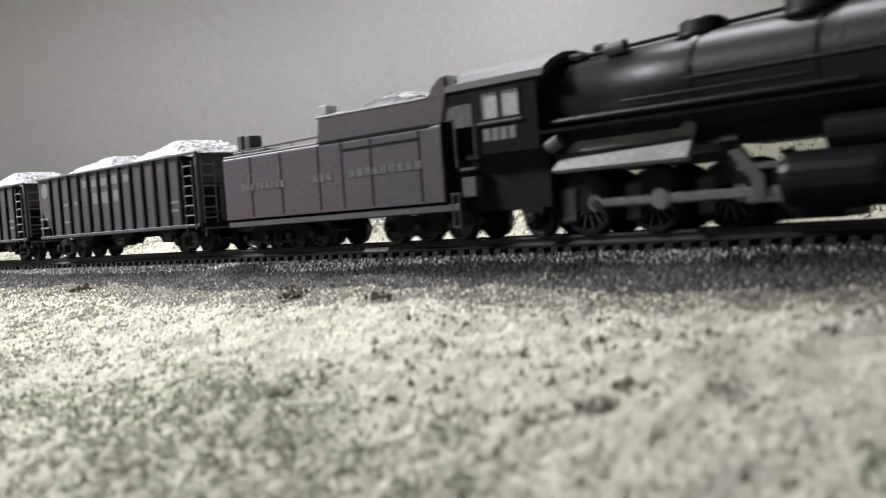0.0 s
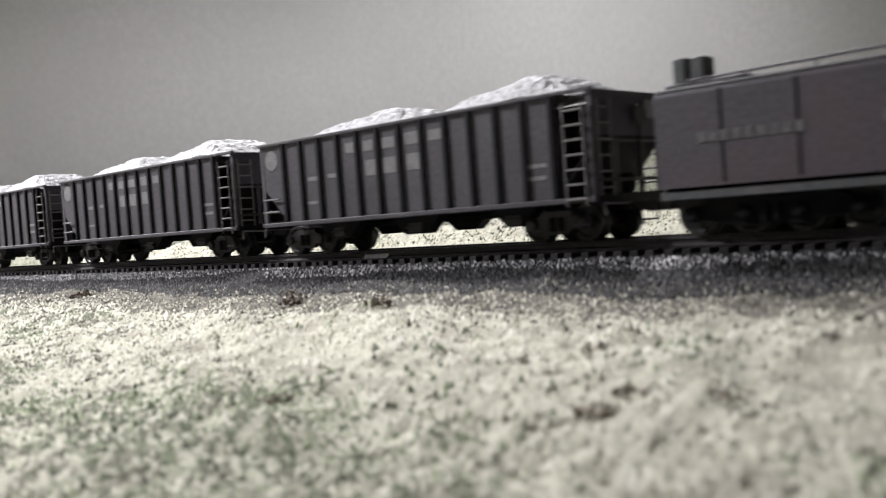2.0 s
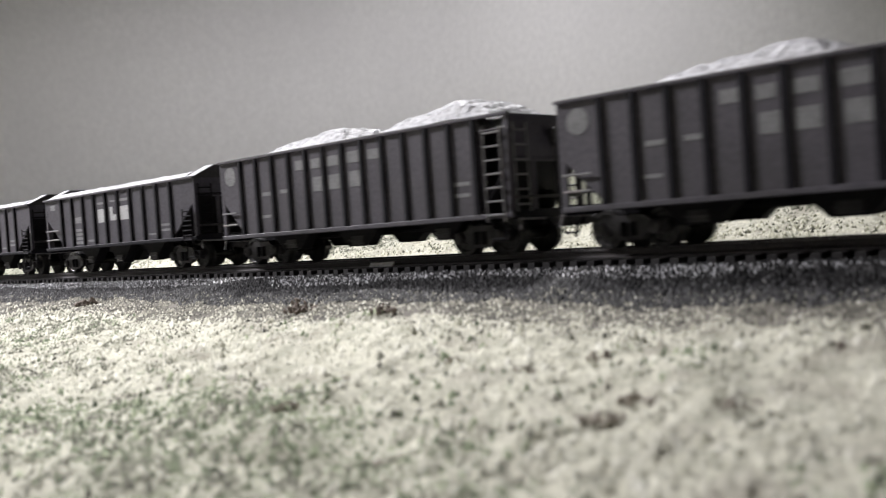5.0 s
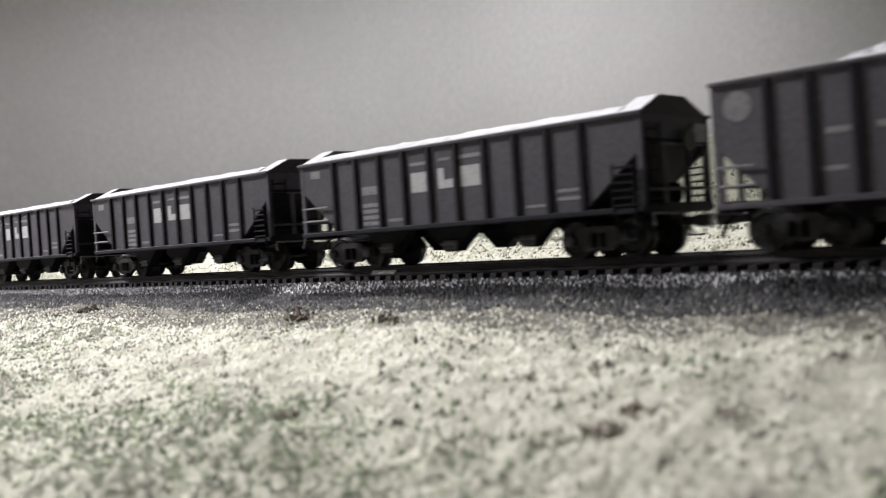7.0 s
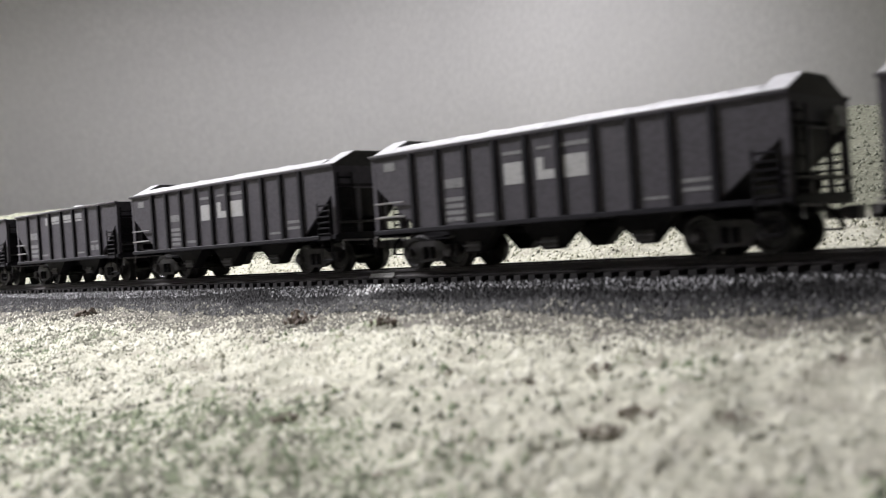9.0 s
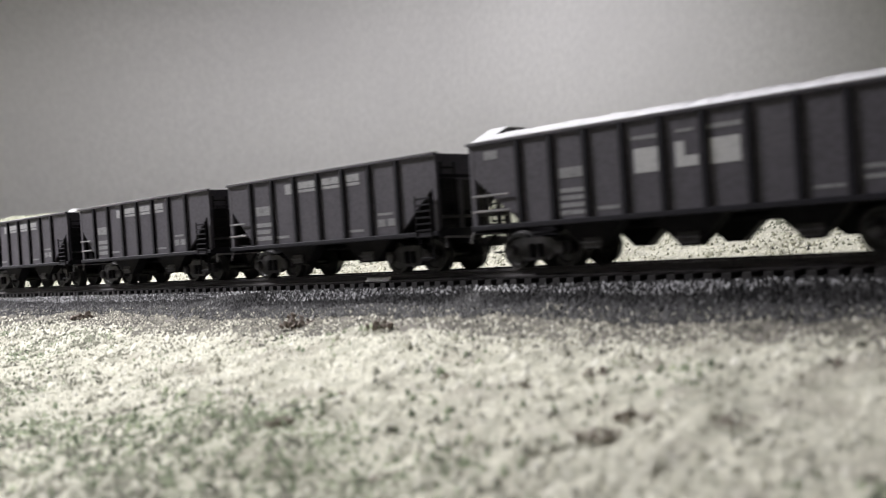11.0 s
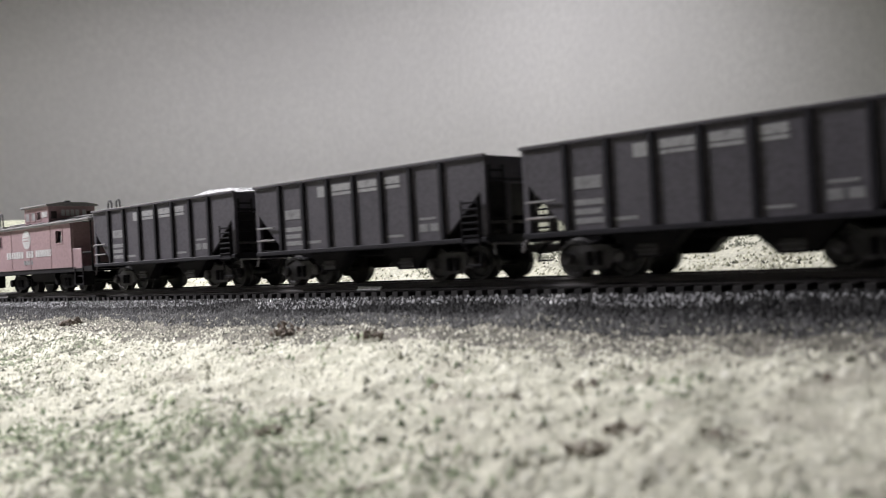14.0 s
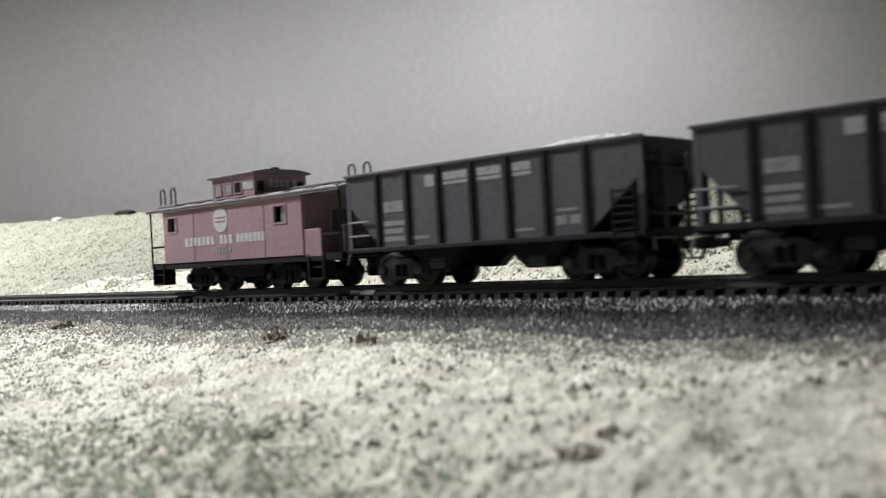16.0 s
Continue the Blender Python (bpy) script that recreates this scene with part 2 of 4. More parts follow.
def lathe(profile, n=24, axis="x"):
    """(along, radius) in millimetres, turned round an axis through the origin."""
    bm = bmesh.new()
    rings = []
    for a, r in profile:
        ring = []
        for k in range(n):
            c, s = math.cos(2 * math.pi * k / n), math.sin(2 * math.pi * k / n)
            p = (a, r * c, r * s) if axis == "x" else (r * c, a, r * s) if axis == "y" else (r * c, r * s, a)
            ring.append(bm.verts.new(Vector(p) * 0.001))
        rings.append(ring)
    for g, h in zip(rings, rings[1:]):
        for k in range(n):
            bm.faces.new((g[k], g[(k + 1) % n], h[(k + 1) % n], h[k]))
    bm.faces.new(rings[0][::-1])
    bm.faces.new(rings[-1])
    bmesh.ops.recalc_face_normals(bm, faces=bm.faces[:])
    return bm


def thing(name, label, category, group="", kind=""):
    return tagged(new(name), label, category, group, kind)


WHEELS = []  # turning wheel sets: object, place in its parent, radius


def truck(parent, x, base, axles, wheel_r=5.2, label="dusty cast truck frame with round axle boxes", mat=None):
    """A truck of two or more axles, centred x millimetres along its car."""
    mat = mat or TRUCK_GREY
    half = base * (axles - 1) / 2
    t = new("truck")
    t.parent = parent
    t.location = (x * 0.001, 0, 0)
    tagged(t, label)
    for s in (-1, 1):
        y0, y1 = sorted((s * 10.6, s * 12.6))
        top = [(-half - 3.2, 5.2), (-half - 2.6, 7.2), (-half + 2.2, 7.4), (-half + 4.2, 8.8), (half - 4.2, 8.8), (half - 2.2, 7.4), (half + 2.6, 7.2), (half + 3.2, 5.2)]
        low = [(half + 2.4, 3.8), (half - 2.6, 4.0), (half * 0.45, 2.2), (-half * 0.45, 2.2), (-half + 2.6, 4.0), (-half - 2.4, 3.8)]
        part("side_frame", prism(top + low, y0, y1), mat, t)
        for k in range(axles):
            cx = -half + k * base
            j = lathe([(0, 1.0), (0.0, 1.9), (1.0, 1.9), (1.4, 1.1)] if s > 0 else [(0, 1.0), (0, 1.9), (-1.0, 1.9), (-1.4, 1.1)], 10, "y")
            part("axle_box", j, mat, t, at=(cx * 0.001, s * 0.0126, 0.0053))
        sp = bmesh.new()
        for dx in (-1.5, 1.5):
            rod(sp, (dx, s * 12.9, 3.2), (dx, s * 12.9, 7.0), 0.9, 8)
        part("spring", sp, UNDER_BLACK, t)
    part("bolster", B((-2.2, 2.2, -12, 12, 5.2, 9.2)), UNDER_BLACK, t)
    for k in range(axles):
        cx = -half + k * base
        w = lathe([(-10.4, 0.6), (-10.4, 1.6), (-9.6, 1.9), (-9.6, wheel_r * 0.72), (-10.0, wheel_r * 0.8), (-10.0, wheel_r), (-7.6, wheel_r), (-7.4, wheel_r + 0.7), (-6.8, wheel_r + 0.7),
                   (-6.8, 1.2), (6.8, 1.2), (6.8, wheel_r + 0.7), (7.4, wheel_r + 0.7), (7.6, wheel_r), (10.0, wheel_r), (10.0, wheel_r * 0.8), (9.6, wheel_r * 0.72), (9.6, 1.9), (10.4, 1.6), (10.4, 0.6)], 20, "y")
        o = part("wheel_set", w, WHEEL_STEEL, t, at=(cx * 0.001, 0, wheel_r * 0.001))
        o["radius"] = wheel_r * 0.001
    return t


def coupler(parent, x, way, z=8.6):
    c = part("coupler", B((min(x, x + way * 7.5), max(x, x + way * 7.5), -1.3, 1.3, z - 1.2, z + 1.2), (min(x + way * 5, x + way * 8.6), max(x + way * 5, x + way * 8.6), -2.2, 2.2, z - 1.6, z + 1.6), bevel=0.3), TRUCK_GREY, parent, "grey metal knuckle coupler")
    return c


RUNGS = {}


def ladder(parent, x, y, z0, z1, wide, across="x", rungs=6, r=0.35, bright=True):
    """Two rails, with each rung a bar of its own on one shared mesh."""
    paint = LADDER_AND_EDGE_LIGHT if bright else UNDER_BLACK
    step = (wide, 0, 0) if across == "x" else (0, wide, 0)
    rails = rods(((0, 0, 0), (0, 0, z1 - z0), r), (step, (step[0], step[1], z1 - z0), r), n=6)
    lad = part("ladder", rails, paint, parent, "worn light grey wire ladder" if bright else "black wire ladder", at=(x * 0.001, y * 0.001, z0 * 0.001))
    key = (step, r, bright)
    if key not in RUNGS:
        RUNGS[key] = mesh_of("rung", rods(((0, 0, 0), step, r), n=6), paint)
    for k in range(rungs):
        bar = new("rung", RUNGS[key])
        bar.parent = lad
        bar.location = (0, 0, (k + 0.5) * (z1 - z0) / rungs * 0.001)
    return lad


def heap(x0, x1, half, z, humps, seed, step=1.0, rough=0.95):
    """A load: a surface of humps (centre, half-length, height) over a rectangle, with a skirt, in millimetres."""
    bm = bmesh.new()
    nx, ny = int((x1 - x0) / step), int(2 * half / step)
    g = []
    for i in range(nx + 1):
        row = []
        for j in range(ny + 1):
            x, y = x0 + (x1 - x0) * i / nx, -half + 2 * half * j / ny
            h = 0.0
            for c, l, top in humps:
                u = (x - c) / l
                if abs(u) < 1:
                    h = max(h, top * (1 - u * u) * (1 - (y / half) ** 6 * 0.75))
            edge = min(1.0, min(half - abs(y), x - x0, x1 - x) / 2.0)
            h += edge * rough * (noise.noise(Vector((x * 0.55 + seed, y * 0.55, seed))) + 0.6 * noise.noise(Vector((x * 1.5, y * 1.5, seed))))
            row.append(bm.verts.new(Vector((x, y, z + h)) * 0.001))
        g.append(row)
    for i in range(nx):
        for j in range(ny):
            bm.faces.new((g[i][j], g[i + 1][j], g[i + 1][j + 1], g[i][j + 1]))
    return bm


def hopper_car(label, group, b, h, sill, rib0, gap, nribs, tri, chutes, trucks, wheelbase, paint, rib_paint, marks, load):
    """An open hopper car. b: body length, h: height of the rim, tri: height at the ends where the slope sheet meets the corner; all in millimetres from its rear corner and the rail."""
    car = thing("hopper_car", label, "hopper car", group)
    w = 17.3
    xa, xb = rib0, rib0 + gap * (nribs - 1)
    for s in (-1, 1):
        y0, y1 = sorted((s * (w - 0.9), s * (w - 0.2)))
        front = [(xb + 1.2, sill), (xb + 1.2, h - 0.6)] if nribs > 12 else [(xb, sill), (b, tri), (b, h - 0.6)]
        part("side_sheet", prism([(xa, sill), *front, (0, h - 0.6), (0, tri)], y0, y1), paint, car)
        for k in range(nribs):
            x = rib0 + gap * k
            ya, yb = sorted((s * (w - 0.25), s * (w + 0.75)))
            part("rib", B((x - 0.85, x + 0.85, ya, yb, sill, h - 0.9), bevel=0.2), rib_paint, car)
        ya, yb = sorted((s * (w - 0.9), s * (w + 0.8)))
        part("top_chord", B((-0.3, b + 0.3, ya, yb, h - 0.9, h - 0.25), bevel=0.1), paint, car)
        # pale strip: the light caught by the top chord, put into colour
        part("rim", B((-0.3, b + 0.3, ya, yb, h - 0.25, h + 0.1), bevel=0.08), LADDER_AND_EDGE_LIGHT, car, "top rim with its highlight painted pale")
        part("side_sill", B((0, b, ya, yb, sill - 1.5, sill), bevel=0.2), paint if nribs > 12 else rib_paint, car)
        for x in (1.0, b - 1.0):
            part("corner_post", B((x - 0.9, x + 0.9, *sorted((s * (w - 1.4), s * (w - 0.1))), sill - 0.2, h - 0.9)), paint, car)
        # grab irons and the corner ladder
        xr = b - 9.0
        ladder(car, xr, s * (w + 0.9), sill - 2.5, h - 3.5 if nribs > 12 else tri - 4.0, 6.5, "x", 7, 0.32, nribs > 12)
        g = rods(*[((1.2, s * (w + 0.7), z), (rib0 - 3.5, s * (w + 0.7), z), 0.35) for z in (sill + 4.0, sill + 8.5)], n=6)
        part("grab_iron", g, LADDER_AND_EDGE_LIGHT, car, "light worn wire grab irons")
        st = rods(((b - 8.5, s * w, sill - 1.4), (b - 8.5, s * w, 4.6), 0.3), ((b - 3, s * w, sill - 1.4), (b - 3, s * w, 4.6), 0.3), ((b - 8.5, s * w, 4.6), (b - 3, s * w, 4.6), 0.3), n=6)
        part("stirrup_step", st, UNDER_BLACK, car)
    for x, way in ((0.0, 1), (b, -1)):
        a = x + way * 0.4
        inner = xa if way > 0 else xb
        part("end_sheet", B((min(a, a + way * 0.7), max(a, a + way * 0.7), -w + 0.9, w - 0.9, tri + 0.6, h - 0.3), bevel=0.2), paint, car)
        part("slope_sheet", prism([(a, tri + 2.2), (a, tri + 1.2), (inner, sill - 1), (inner, sill)], -w + 1.0, w - 1.0), UNDER_BLACK, car)
        part("end_sill", B((min(x, x + way * 1.4), max(x, x + way * 1.4), -w + 0.3, w - 0.3, sill - 2.2, sill + 0.6), bevel=0.2), rib_paint, car)
        for y in (-6.0, 6.0):
            part("end_post", B((min(a, a + way * 0.9), max(a, a + way * 0.9), y - 0.8, y + 0.8, sill, tri + 2.4)), paint, car)
        ladder(car, x - way * 0.3, 9.0 if way > 0 else -15.5, sill, h - 3, 6.0, "y", 6, 0.32, nribs > 12)
        part("hand_rail", rods(((x - way * 0.5, -16, sill + 4.2), (x - way * 0.5, 16, sill + 4.2), 0.5), n=6), TRUCK_GREY, car)
        part("label_plate", B((min(x - way * 0.25, x), max(x - way * 0.25, x), 8.5, 15.5, h - 7.5, h - 2.5)), LETTER_MID, car, "grey stencilled bars on the car end")
        coupler(car, x, -way)
        part("air_hose", rods(((x - way * 2.0, -4.5, sill - 2.5), (x - way * 4.5, -4.8, sill - 5.0), 0.55), ((x - way * 4.5, -4.8, sill - 5.0), (x - way * 5.6, -4.6, sill - 8.2), 0.55), n=6), UNDER_BLACK, car)
        part("uncoupling_lever", rods(((x - way * 1.2, -16.0, sill - 2.0), (x - way * 1.2, -3.0, sill - 2.4), 0.35), ((x - way * 1.2, -16.0, sill - 2.0), (x - way * 1.8, -16.4, sill - 5.2), 0.35), n=6), LADDER_AND_EDGE_LIGHT, car, "worn light wire uncoupling lever")
    part("brake_cylinder", lathe([(0, 1.0), (0, 3.0), (9, 3.0), (10, 1.2)], 14, "x"), UNDER_BLACK, car, at=((b - 13.5) * 0.001, 0.0065, (sill + 3.4) * 0.001))
    bw = lathe([(-0.3, 0.5), (-0.3, 3.0), (0.3, 3.0), (0.3, 0.5)], 18, "x")
    part("brake_wheel", bw, TRUCK_GREY, car, at=((b + 1.4) * 0.001, 0.004, (h - 7) * 0.001))
    part("brake_staff", rods(((b + 0.6, 4, sill), (b + 0.6, 4, h - 4), 0.3), n=6), UNDER_BLACK, car)
    part("centre_sill", B((1, b - 1, -3.2, 3.2, sill - 4.0, sill - 1.0)), UNDER_BLACK, car)
    part("hopper_floor", B((xa, xb, -w + 1.2, w - 1.2, sill - 1.6, sill - 0.4)), UNDER_BLACK, car)
    for x0, x1, z in chutes:
        m, up = (x0 + x1) / 2, (sill - 1.2 - z) * 0.95
        for y0, y1 in ((-14.0, -9.5), (9.5, 14.0)):
            part("chute", prism([(x0 - up, sill - 1.2), (x1 + up, sill - 1.2), (x1, z + 0.9), (x1 - 0.8, z), (x0 + 0.8, z), (x0, z + 0.9)], y0, y1), UNDER_BLACK, car)
            y = y0 - 0.5 if y0 < 0 else y1
            part("chute_door", B((m - 3, m + 3, y, y + 0.5, z + 0.5, z + 3.6), bevel=0.2), TRUCK_GREY, car)
            part("door_latch", rods(((m - 3.4, y0 - 0.8 if y0 < 0 else y1 + 0.8, z + 2.2), (m + 3.4, y0 - 0.8 if y0 < 0 else y1 + 0.8, z + 2.2), 0.35), n=6), TRUCK_GREY, car)
    part("brake_pipe", rods(((6, -6.5, sill - 3.2), (b - 6, -6.5, sill - 3.2), 0.4), n=6), UNDER_BLACK, car)
    for x in trucks:
        truck(car, x, wheelbase, 2)
    for kind, spans in marks:
        for x0, x1, z0, z1 in spans:
            if kind == "disc":
                part("emblem", lathe([(-0.1, 0.1), (-0.1, (x1 - x0) / 2), (0.05, (x1 - x0) / 2), (0.05, 0.1)], 22, "y"), LETTER_GREY, car, "faded round grey emblem", at=((x0 + x1) / 2000, -(w - 0.15) * 0.001, (z0 + z1) / 2000))
            else:
                part("lettering", B((x0, x1, -w + 0.08, -w + 0.25, z0, z1)), LETTER_WHITE if kind == "white" else LETTER_MID if kind == "mid" else LETTER_GREY, car, "pale stencilled bars of lettering")
    load(car)
    return car


def holed(xs, zs, holes, y0, y1):
    """An upright sheet over xs, zs (cut lines, millimetres) with rectangular openings (x0, x1, z0, z1), from y0 to y1 deep."""
    bm = bmesh.new()
    grid = {(x, z): bm.verts.new((x * 0.001, y0 * 0.001, z * 0.001)) for x in xs for z in zs}
    for xa, xb in zip(xs, xs[1:]):
        for za, zb in zip(zs, zs[1:]):
            mx, mz = (xa + xb) / 2, (za + zb) / 2
            if not any(h[0] < mx < h[1] and h[2] < mz < h[3] for h in holes):
                bm.faces.new((grid[xa, za], grid[xb, za], grid[xb, zb], grid[xa, zb]))
    bmesh.ops.delete(bm, geom=[v for v in bm.verts if not v.link_faces], context="VERTS")
    ext = bmesh.ops.extrude_face_region(bm, geom=bm.faces[:])
    for v in ext["geom"]:
        if isinstance(v, bmesh.types.BMVert):
            v.co.y = y1 * 0.001
    bmesh.ops.recalc_face_normals(bm, faces=bm.faces[:])
    return bm


def stencil(x0, x1, z0, z1, rows):
    """Bars of one data panel."""
    out = []
    step = (z1 - z0) / rows
    for k in range(rows):
        out.append((x0, x1 - (0.8 if k % 3 == 1 else 0), z0 + k * step, z0 + (k + 0.62) * step))
    return out


# ---- the ground: one sheet from the front edge, over the roadbed, up the hillside ----
def lattice(seed):
    return np.random.RandomState(seed).rand(64, 64)


def value_noise(x, y, scale, seed):
    """Smooth noise in 0..1 over arrays."""
    g = lattice(seed)
    u, v = np.asarray(x) / scale, np.asarray(y) / scale
    i, j = np.floor(u).astype(int), np.floor(v).astype(int)
    a, b = u - i, v - j
    a, b = a * a * (3 - 2 * a), b * b * (3 - 2 * b)
    at = lambda p, q: g[p % 64, q % 64]
    return (at(i, j) * (1 - a) + at(i + 1, j) * a) * (1 - b) + (at(i, j + 1) * (1 - a) + at(i + 1, j + 1) * a) * b


def ground_z(x, y):
    x, y = np.asarray(x, float), np.asarray(y, float)
    ridge = np.interp(x, [-1.6, -1.28, -0.92, -0.29, -0.2, 0.6], [0.086, 0.083, 0.071, 0.060, 0.064, 0.066])
    front = np.interp(y, [-0.7, -0.15, -0.045, -0.0190, -0.0162, 0.0175, 0.032], [-0.100, -0.0240, -0.0097, -0.0055, -0.0049, -0.0056, -0.0085])
    u = np.clip((y - 0.032) / (0.30 - 0.032), 0, 1)
    back = -0.0085 + (ridge + 0.0085) * (0.75 * u + 0.25 * u * u * (3 - 2 * u))
    back = back - np.clip(y - 0.31, 0, 2) * 0.10
    z = np.where(y > 0.032, back, front)
    away = np.clip((np.abs(y) - 0.022) / 0.03, 0, 1)
    z = z + away * ((value_noise(x, y, 0.035, 1) - 0.5) * 0.0030 + (value_noise(x, y, 0.0085, 2) - 0.5) * 0.0022 + (value_noise(x, y, 0.0038, 4) - 0.5) * 0.0009)
    z = z + np.clip((y - 0.08) / 0.15, 0, 1) * (value_noise(x, y, 0.11, 3) - 0.5) * 0.008
    return z


def grid_mesh(name, xs, ys, material):
    X, Y = np.meshgrid(xs, ys, indexing="ij")
    Z = ground_z(X, Y)
    co = np.stack([X, Y, Z], -1).reshape(-1, 3)
    nx, ny = len(xs), len(ys)
    a = (np.arange(nx - 1)[:, None] * ny + np.arange(ny - 1)[None, :]).ravel()
    quads = np.stack([a, a + ny, a + ny + 1, a + 1], 1)
    me = bpy.data.meshes.new(name)
    me.from_pydata(co.tolist(), [], quads.tolist())
    me.materials.append(material)
    me.shade_smooth()
    return me


gx = np.concatenate([np.arange(-2.8, -1.3, 0.03), np.arange(-1.3, -0.45, 0.008), np.arange(-0.45, 0.1, 0.004), np.arange(0.1, 1.6, 0.03)])
gy = np.concatenate([np.arange(-0.7, -0.24, 0.03), np.arange(-0.24, -0.02, 0.0022), np.arange(-0.02, 0.36, 0.008), np.arange(0.36, 1.84, 0.04)])
ground = tagged(new("ground", grid_mesh("ground", gx, gy, GROUND_EARTH)), "model layout ground of dry earth and pale turf crumbs", "ground", kind="structure")

for extra in (HILL_EARTH, BALLAST_BED, EARTH_BROWN):
    ground.data.materials.append(extra)
mid_x, mid_y = np.array([(p.center.x, p.center.y) for p in ground.data.polygons]).T
waver = (value_noise(mid_x, mid_y, 0.02, 61) - 0.5) * 0.010 + (value_noise(mid_x, mid_y, 0.006, 62) - 0.5) * 0.008
zone = np.zeros(len(mid_x), int)
# hill earth, its darker tone partly painting the fall-off at the left
zone[(mid_y > 0.10) | ((mid_y > 0.03) & (mid_x < -0.62))] = 1
zone[(mid_y > -0.068 + waver) & (mid_y < 0.0)] = 3
zone[(mid_y > -0.045 + 0.6 * waver) & (mid_y < 0.03)] = 2
ground.data.polygons.foreach_set("material_index", zone)


def crumbs(name, x, y, r, material, label, seed, sink=0.34, flat=0.72):
    """Small five-sided crumbs joined into one mesh, lying on the ground at x, y."""
    rs = np.random.RandomState(seed)
    n = len(x)
    ang = np.arange(5) * 2 * np.pi / 5
    base = np.concatenate([np.stack([np.cos(ang), np.sin(ang), -0.9 + 0 * ang], 1), [(0, 0, 0.9)]])
    v = base[None] * rs.uniform(0.7, 1.3, (n, 6, 1)) + rs.uniform(-0.3, 0.3, (n, 6, 3))
    v[..., 2] *= flat
    a = rs.uniform(0, 6.283, n)
    c, s = np.cos(a)[:, None], np.sin(a)[:, None]
    v = np.stack([v[..., 0] * c - v[..., 1] * s, v[..., 0] * s + v[..., 1] * c, v[..., 2]], -1) * r[:, None, None]
    z = ground_z(x, y) + r * flat * (1 - 2 * sink)
    v += np.stack([x, y, z], -1)[:, None, :]
    f = np.array([(k, (k + 1) % 5, 5) for k in range(5)])
    faces = (np.arange(n)[:, None, None] * 6 + f[None]).reshape(-1, 3)
    me = bpy.data.meshes.new(name)
    me.vertices.add(n * 6)
    me.vertices.foreach_set("co", v.ravel())
    me.loops.add(len(faces) * 3)
    me.loops.foreach_set("vertex_index", faces.ravel())
    me.polygons.add(len(faces))
    me.polygons.foreach_set("loop_start", np.arange(len(faces)) * 3)
    me.update()
    me.validate()
    me.materials.append(material)
    return tagged(new(name, me), label, "ground cover", kind="stuff")


def strew(n, x0, x1, y0, y1, seed):
    rs = np.random.RandomState(seed)
    return rs.uniform(x0, x1, n), rs.uniform(y0, y1, n), rs


def turf_field(parts_, seed):
    xs, ys, rr = [], [], []
    for n, x0, x1, y0, y1, r0, r1 in parts_:
        x, y, rs = strew(n, x0, x1, y0, y1, seed)
        xs.append(x), ys.append(y), rr.append(rs.uniform(r0, r1, n) ** 1.0)
        seed += 1
    return np.concatenate(xs), np.concatenate(ys), np.concatenate(rr)


fx, fy, fr = turf_field([(105000, -0.42, 0.06, -0.212, -0.040, 0.00022, 0.00062), (70000, -1.35, -0.42, -0.212, -0.040, 0.0004, 0.0009)], 11)
dither = np.random.RandomState(77).rand(len(fx))
patch = 0.6 * value_noise(fx, fy, 0.045, 21) + 0.4 * value_noise(fx, fy, 0.013, 22)
speck = 0.55 * value_noise(fx, fy, 0.0065, 24) + 0.45 * value_noise(fx, fy, 0.0028, 25)
brownish = (fy + 0.032 * (dither - 0.5) > -0.064 + 0.020 * (value_noise(fx, fy, 0.02, 23) - 0.5)) | (patch < 0.20)
far_side = np.clip((-0.16 - fx) / 0.18, 0, 1) * 0.115 + np.clip((-0.125 - fy) / 0.05, 0, 1) * 0.05
# a green patch, an olive fringe towards the front edge, and a pale strip along the middle: sparser dark crumbs, and the
# overexposed centre put into colour
green_patch = np.exp(-(((fx + 0.155) / 0.050) ** 2 + ((fy + 0.137) / 0.022) ** 2))
fringe = np.clip((-0.122 - fy) / 0.030, 0, 1)
pale_strip = np.exp(-((fy + 0.092) / 0.020) ** 2) * np.clip((fx + 0.29) / 0.06, 0, 1)
greenish = ~brownish & (patch + 0.16 * (dither - 0.5) + 0.48 * green_patch + 0.24 * fringe - 0.16 * pale_strip > 0.70)
darkish = ~brownish & (0.62 * speck + 0.38 * dither + far_side + 0.12 * (patch - 0.5) - 0.16 * pale_strip + 0.05 * green_patch + 0.04 * fringe > 0.700)
greenish &= ~darkish
pale_ones = ~brownish & ~greenish & ~darkish
crumbs("pale_turf", fx[pale_ones], fy[pale_ones], fr[pale_ones], GRASS_GRAINS, "pale straw-coloured turf crumbs on the foreground", 31)
crumbs("green_turf", fx[greenish], fy[greenish], fr[greenish], GREEN_GRAINS, "dull green turf crumbs in patches on the foreground", 33)
crumbs("dark_turf", fx[darkish], fy[darkish], fr[darkish] * 1.2, DARK_GRAINS, "dark olive turf crumbs in small clumps", 34, sink=0.2)
crumbs("brown_turf", fx[brownish], fy[brownish], fr[brownish] * 1.15, BROWN_GRAINS, "brown earth crumbs beside the ballast", 32)
kx, ky, kr = turf_field([(5200, -0.42, 0.06, -0.212, -0.066, 0.0006, 0.0014), (3000, -0.10, 0.06, -0.212, -0.12, 0.0006, 0.0012)], 61)
lump = 0.5 * value_noise(kx, ky, 0.018, 62) + 0.5 * np.random.RandomState(63).rand(len(kx))
lump += 0.30 * np.exp(-(((kx + 0.155) / 0.050) ** 2 + ((ky + 0.137) / 0.022) ** 2)) + 0.10 * np.clip((-0.122 - ky) / 0.030, 0, 1) - 0.14 * np.exp(-((ky + 0.092) / 0.020) ** 2) - 0.10 * np.clip((kx + 0.13) / 0.03, 0, 1)
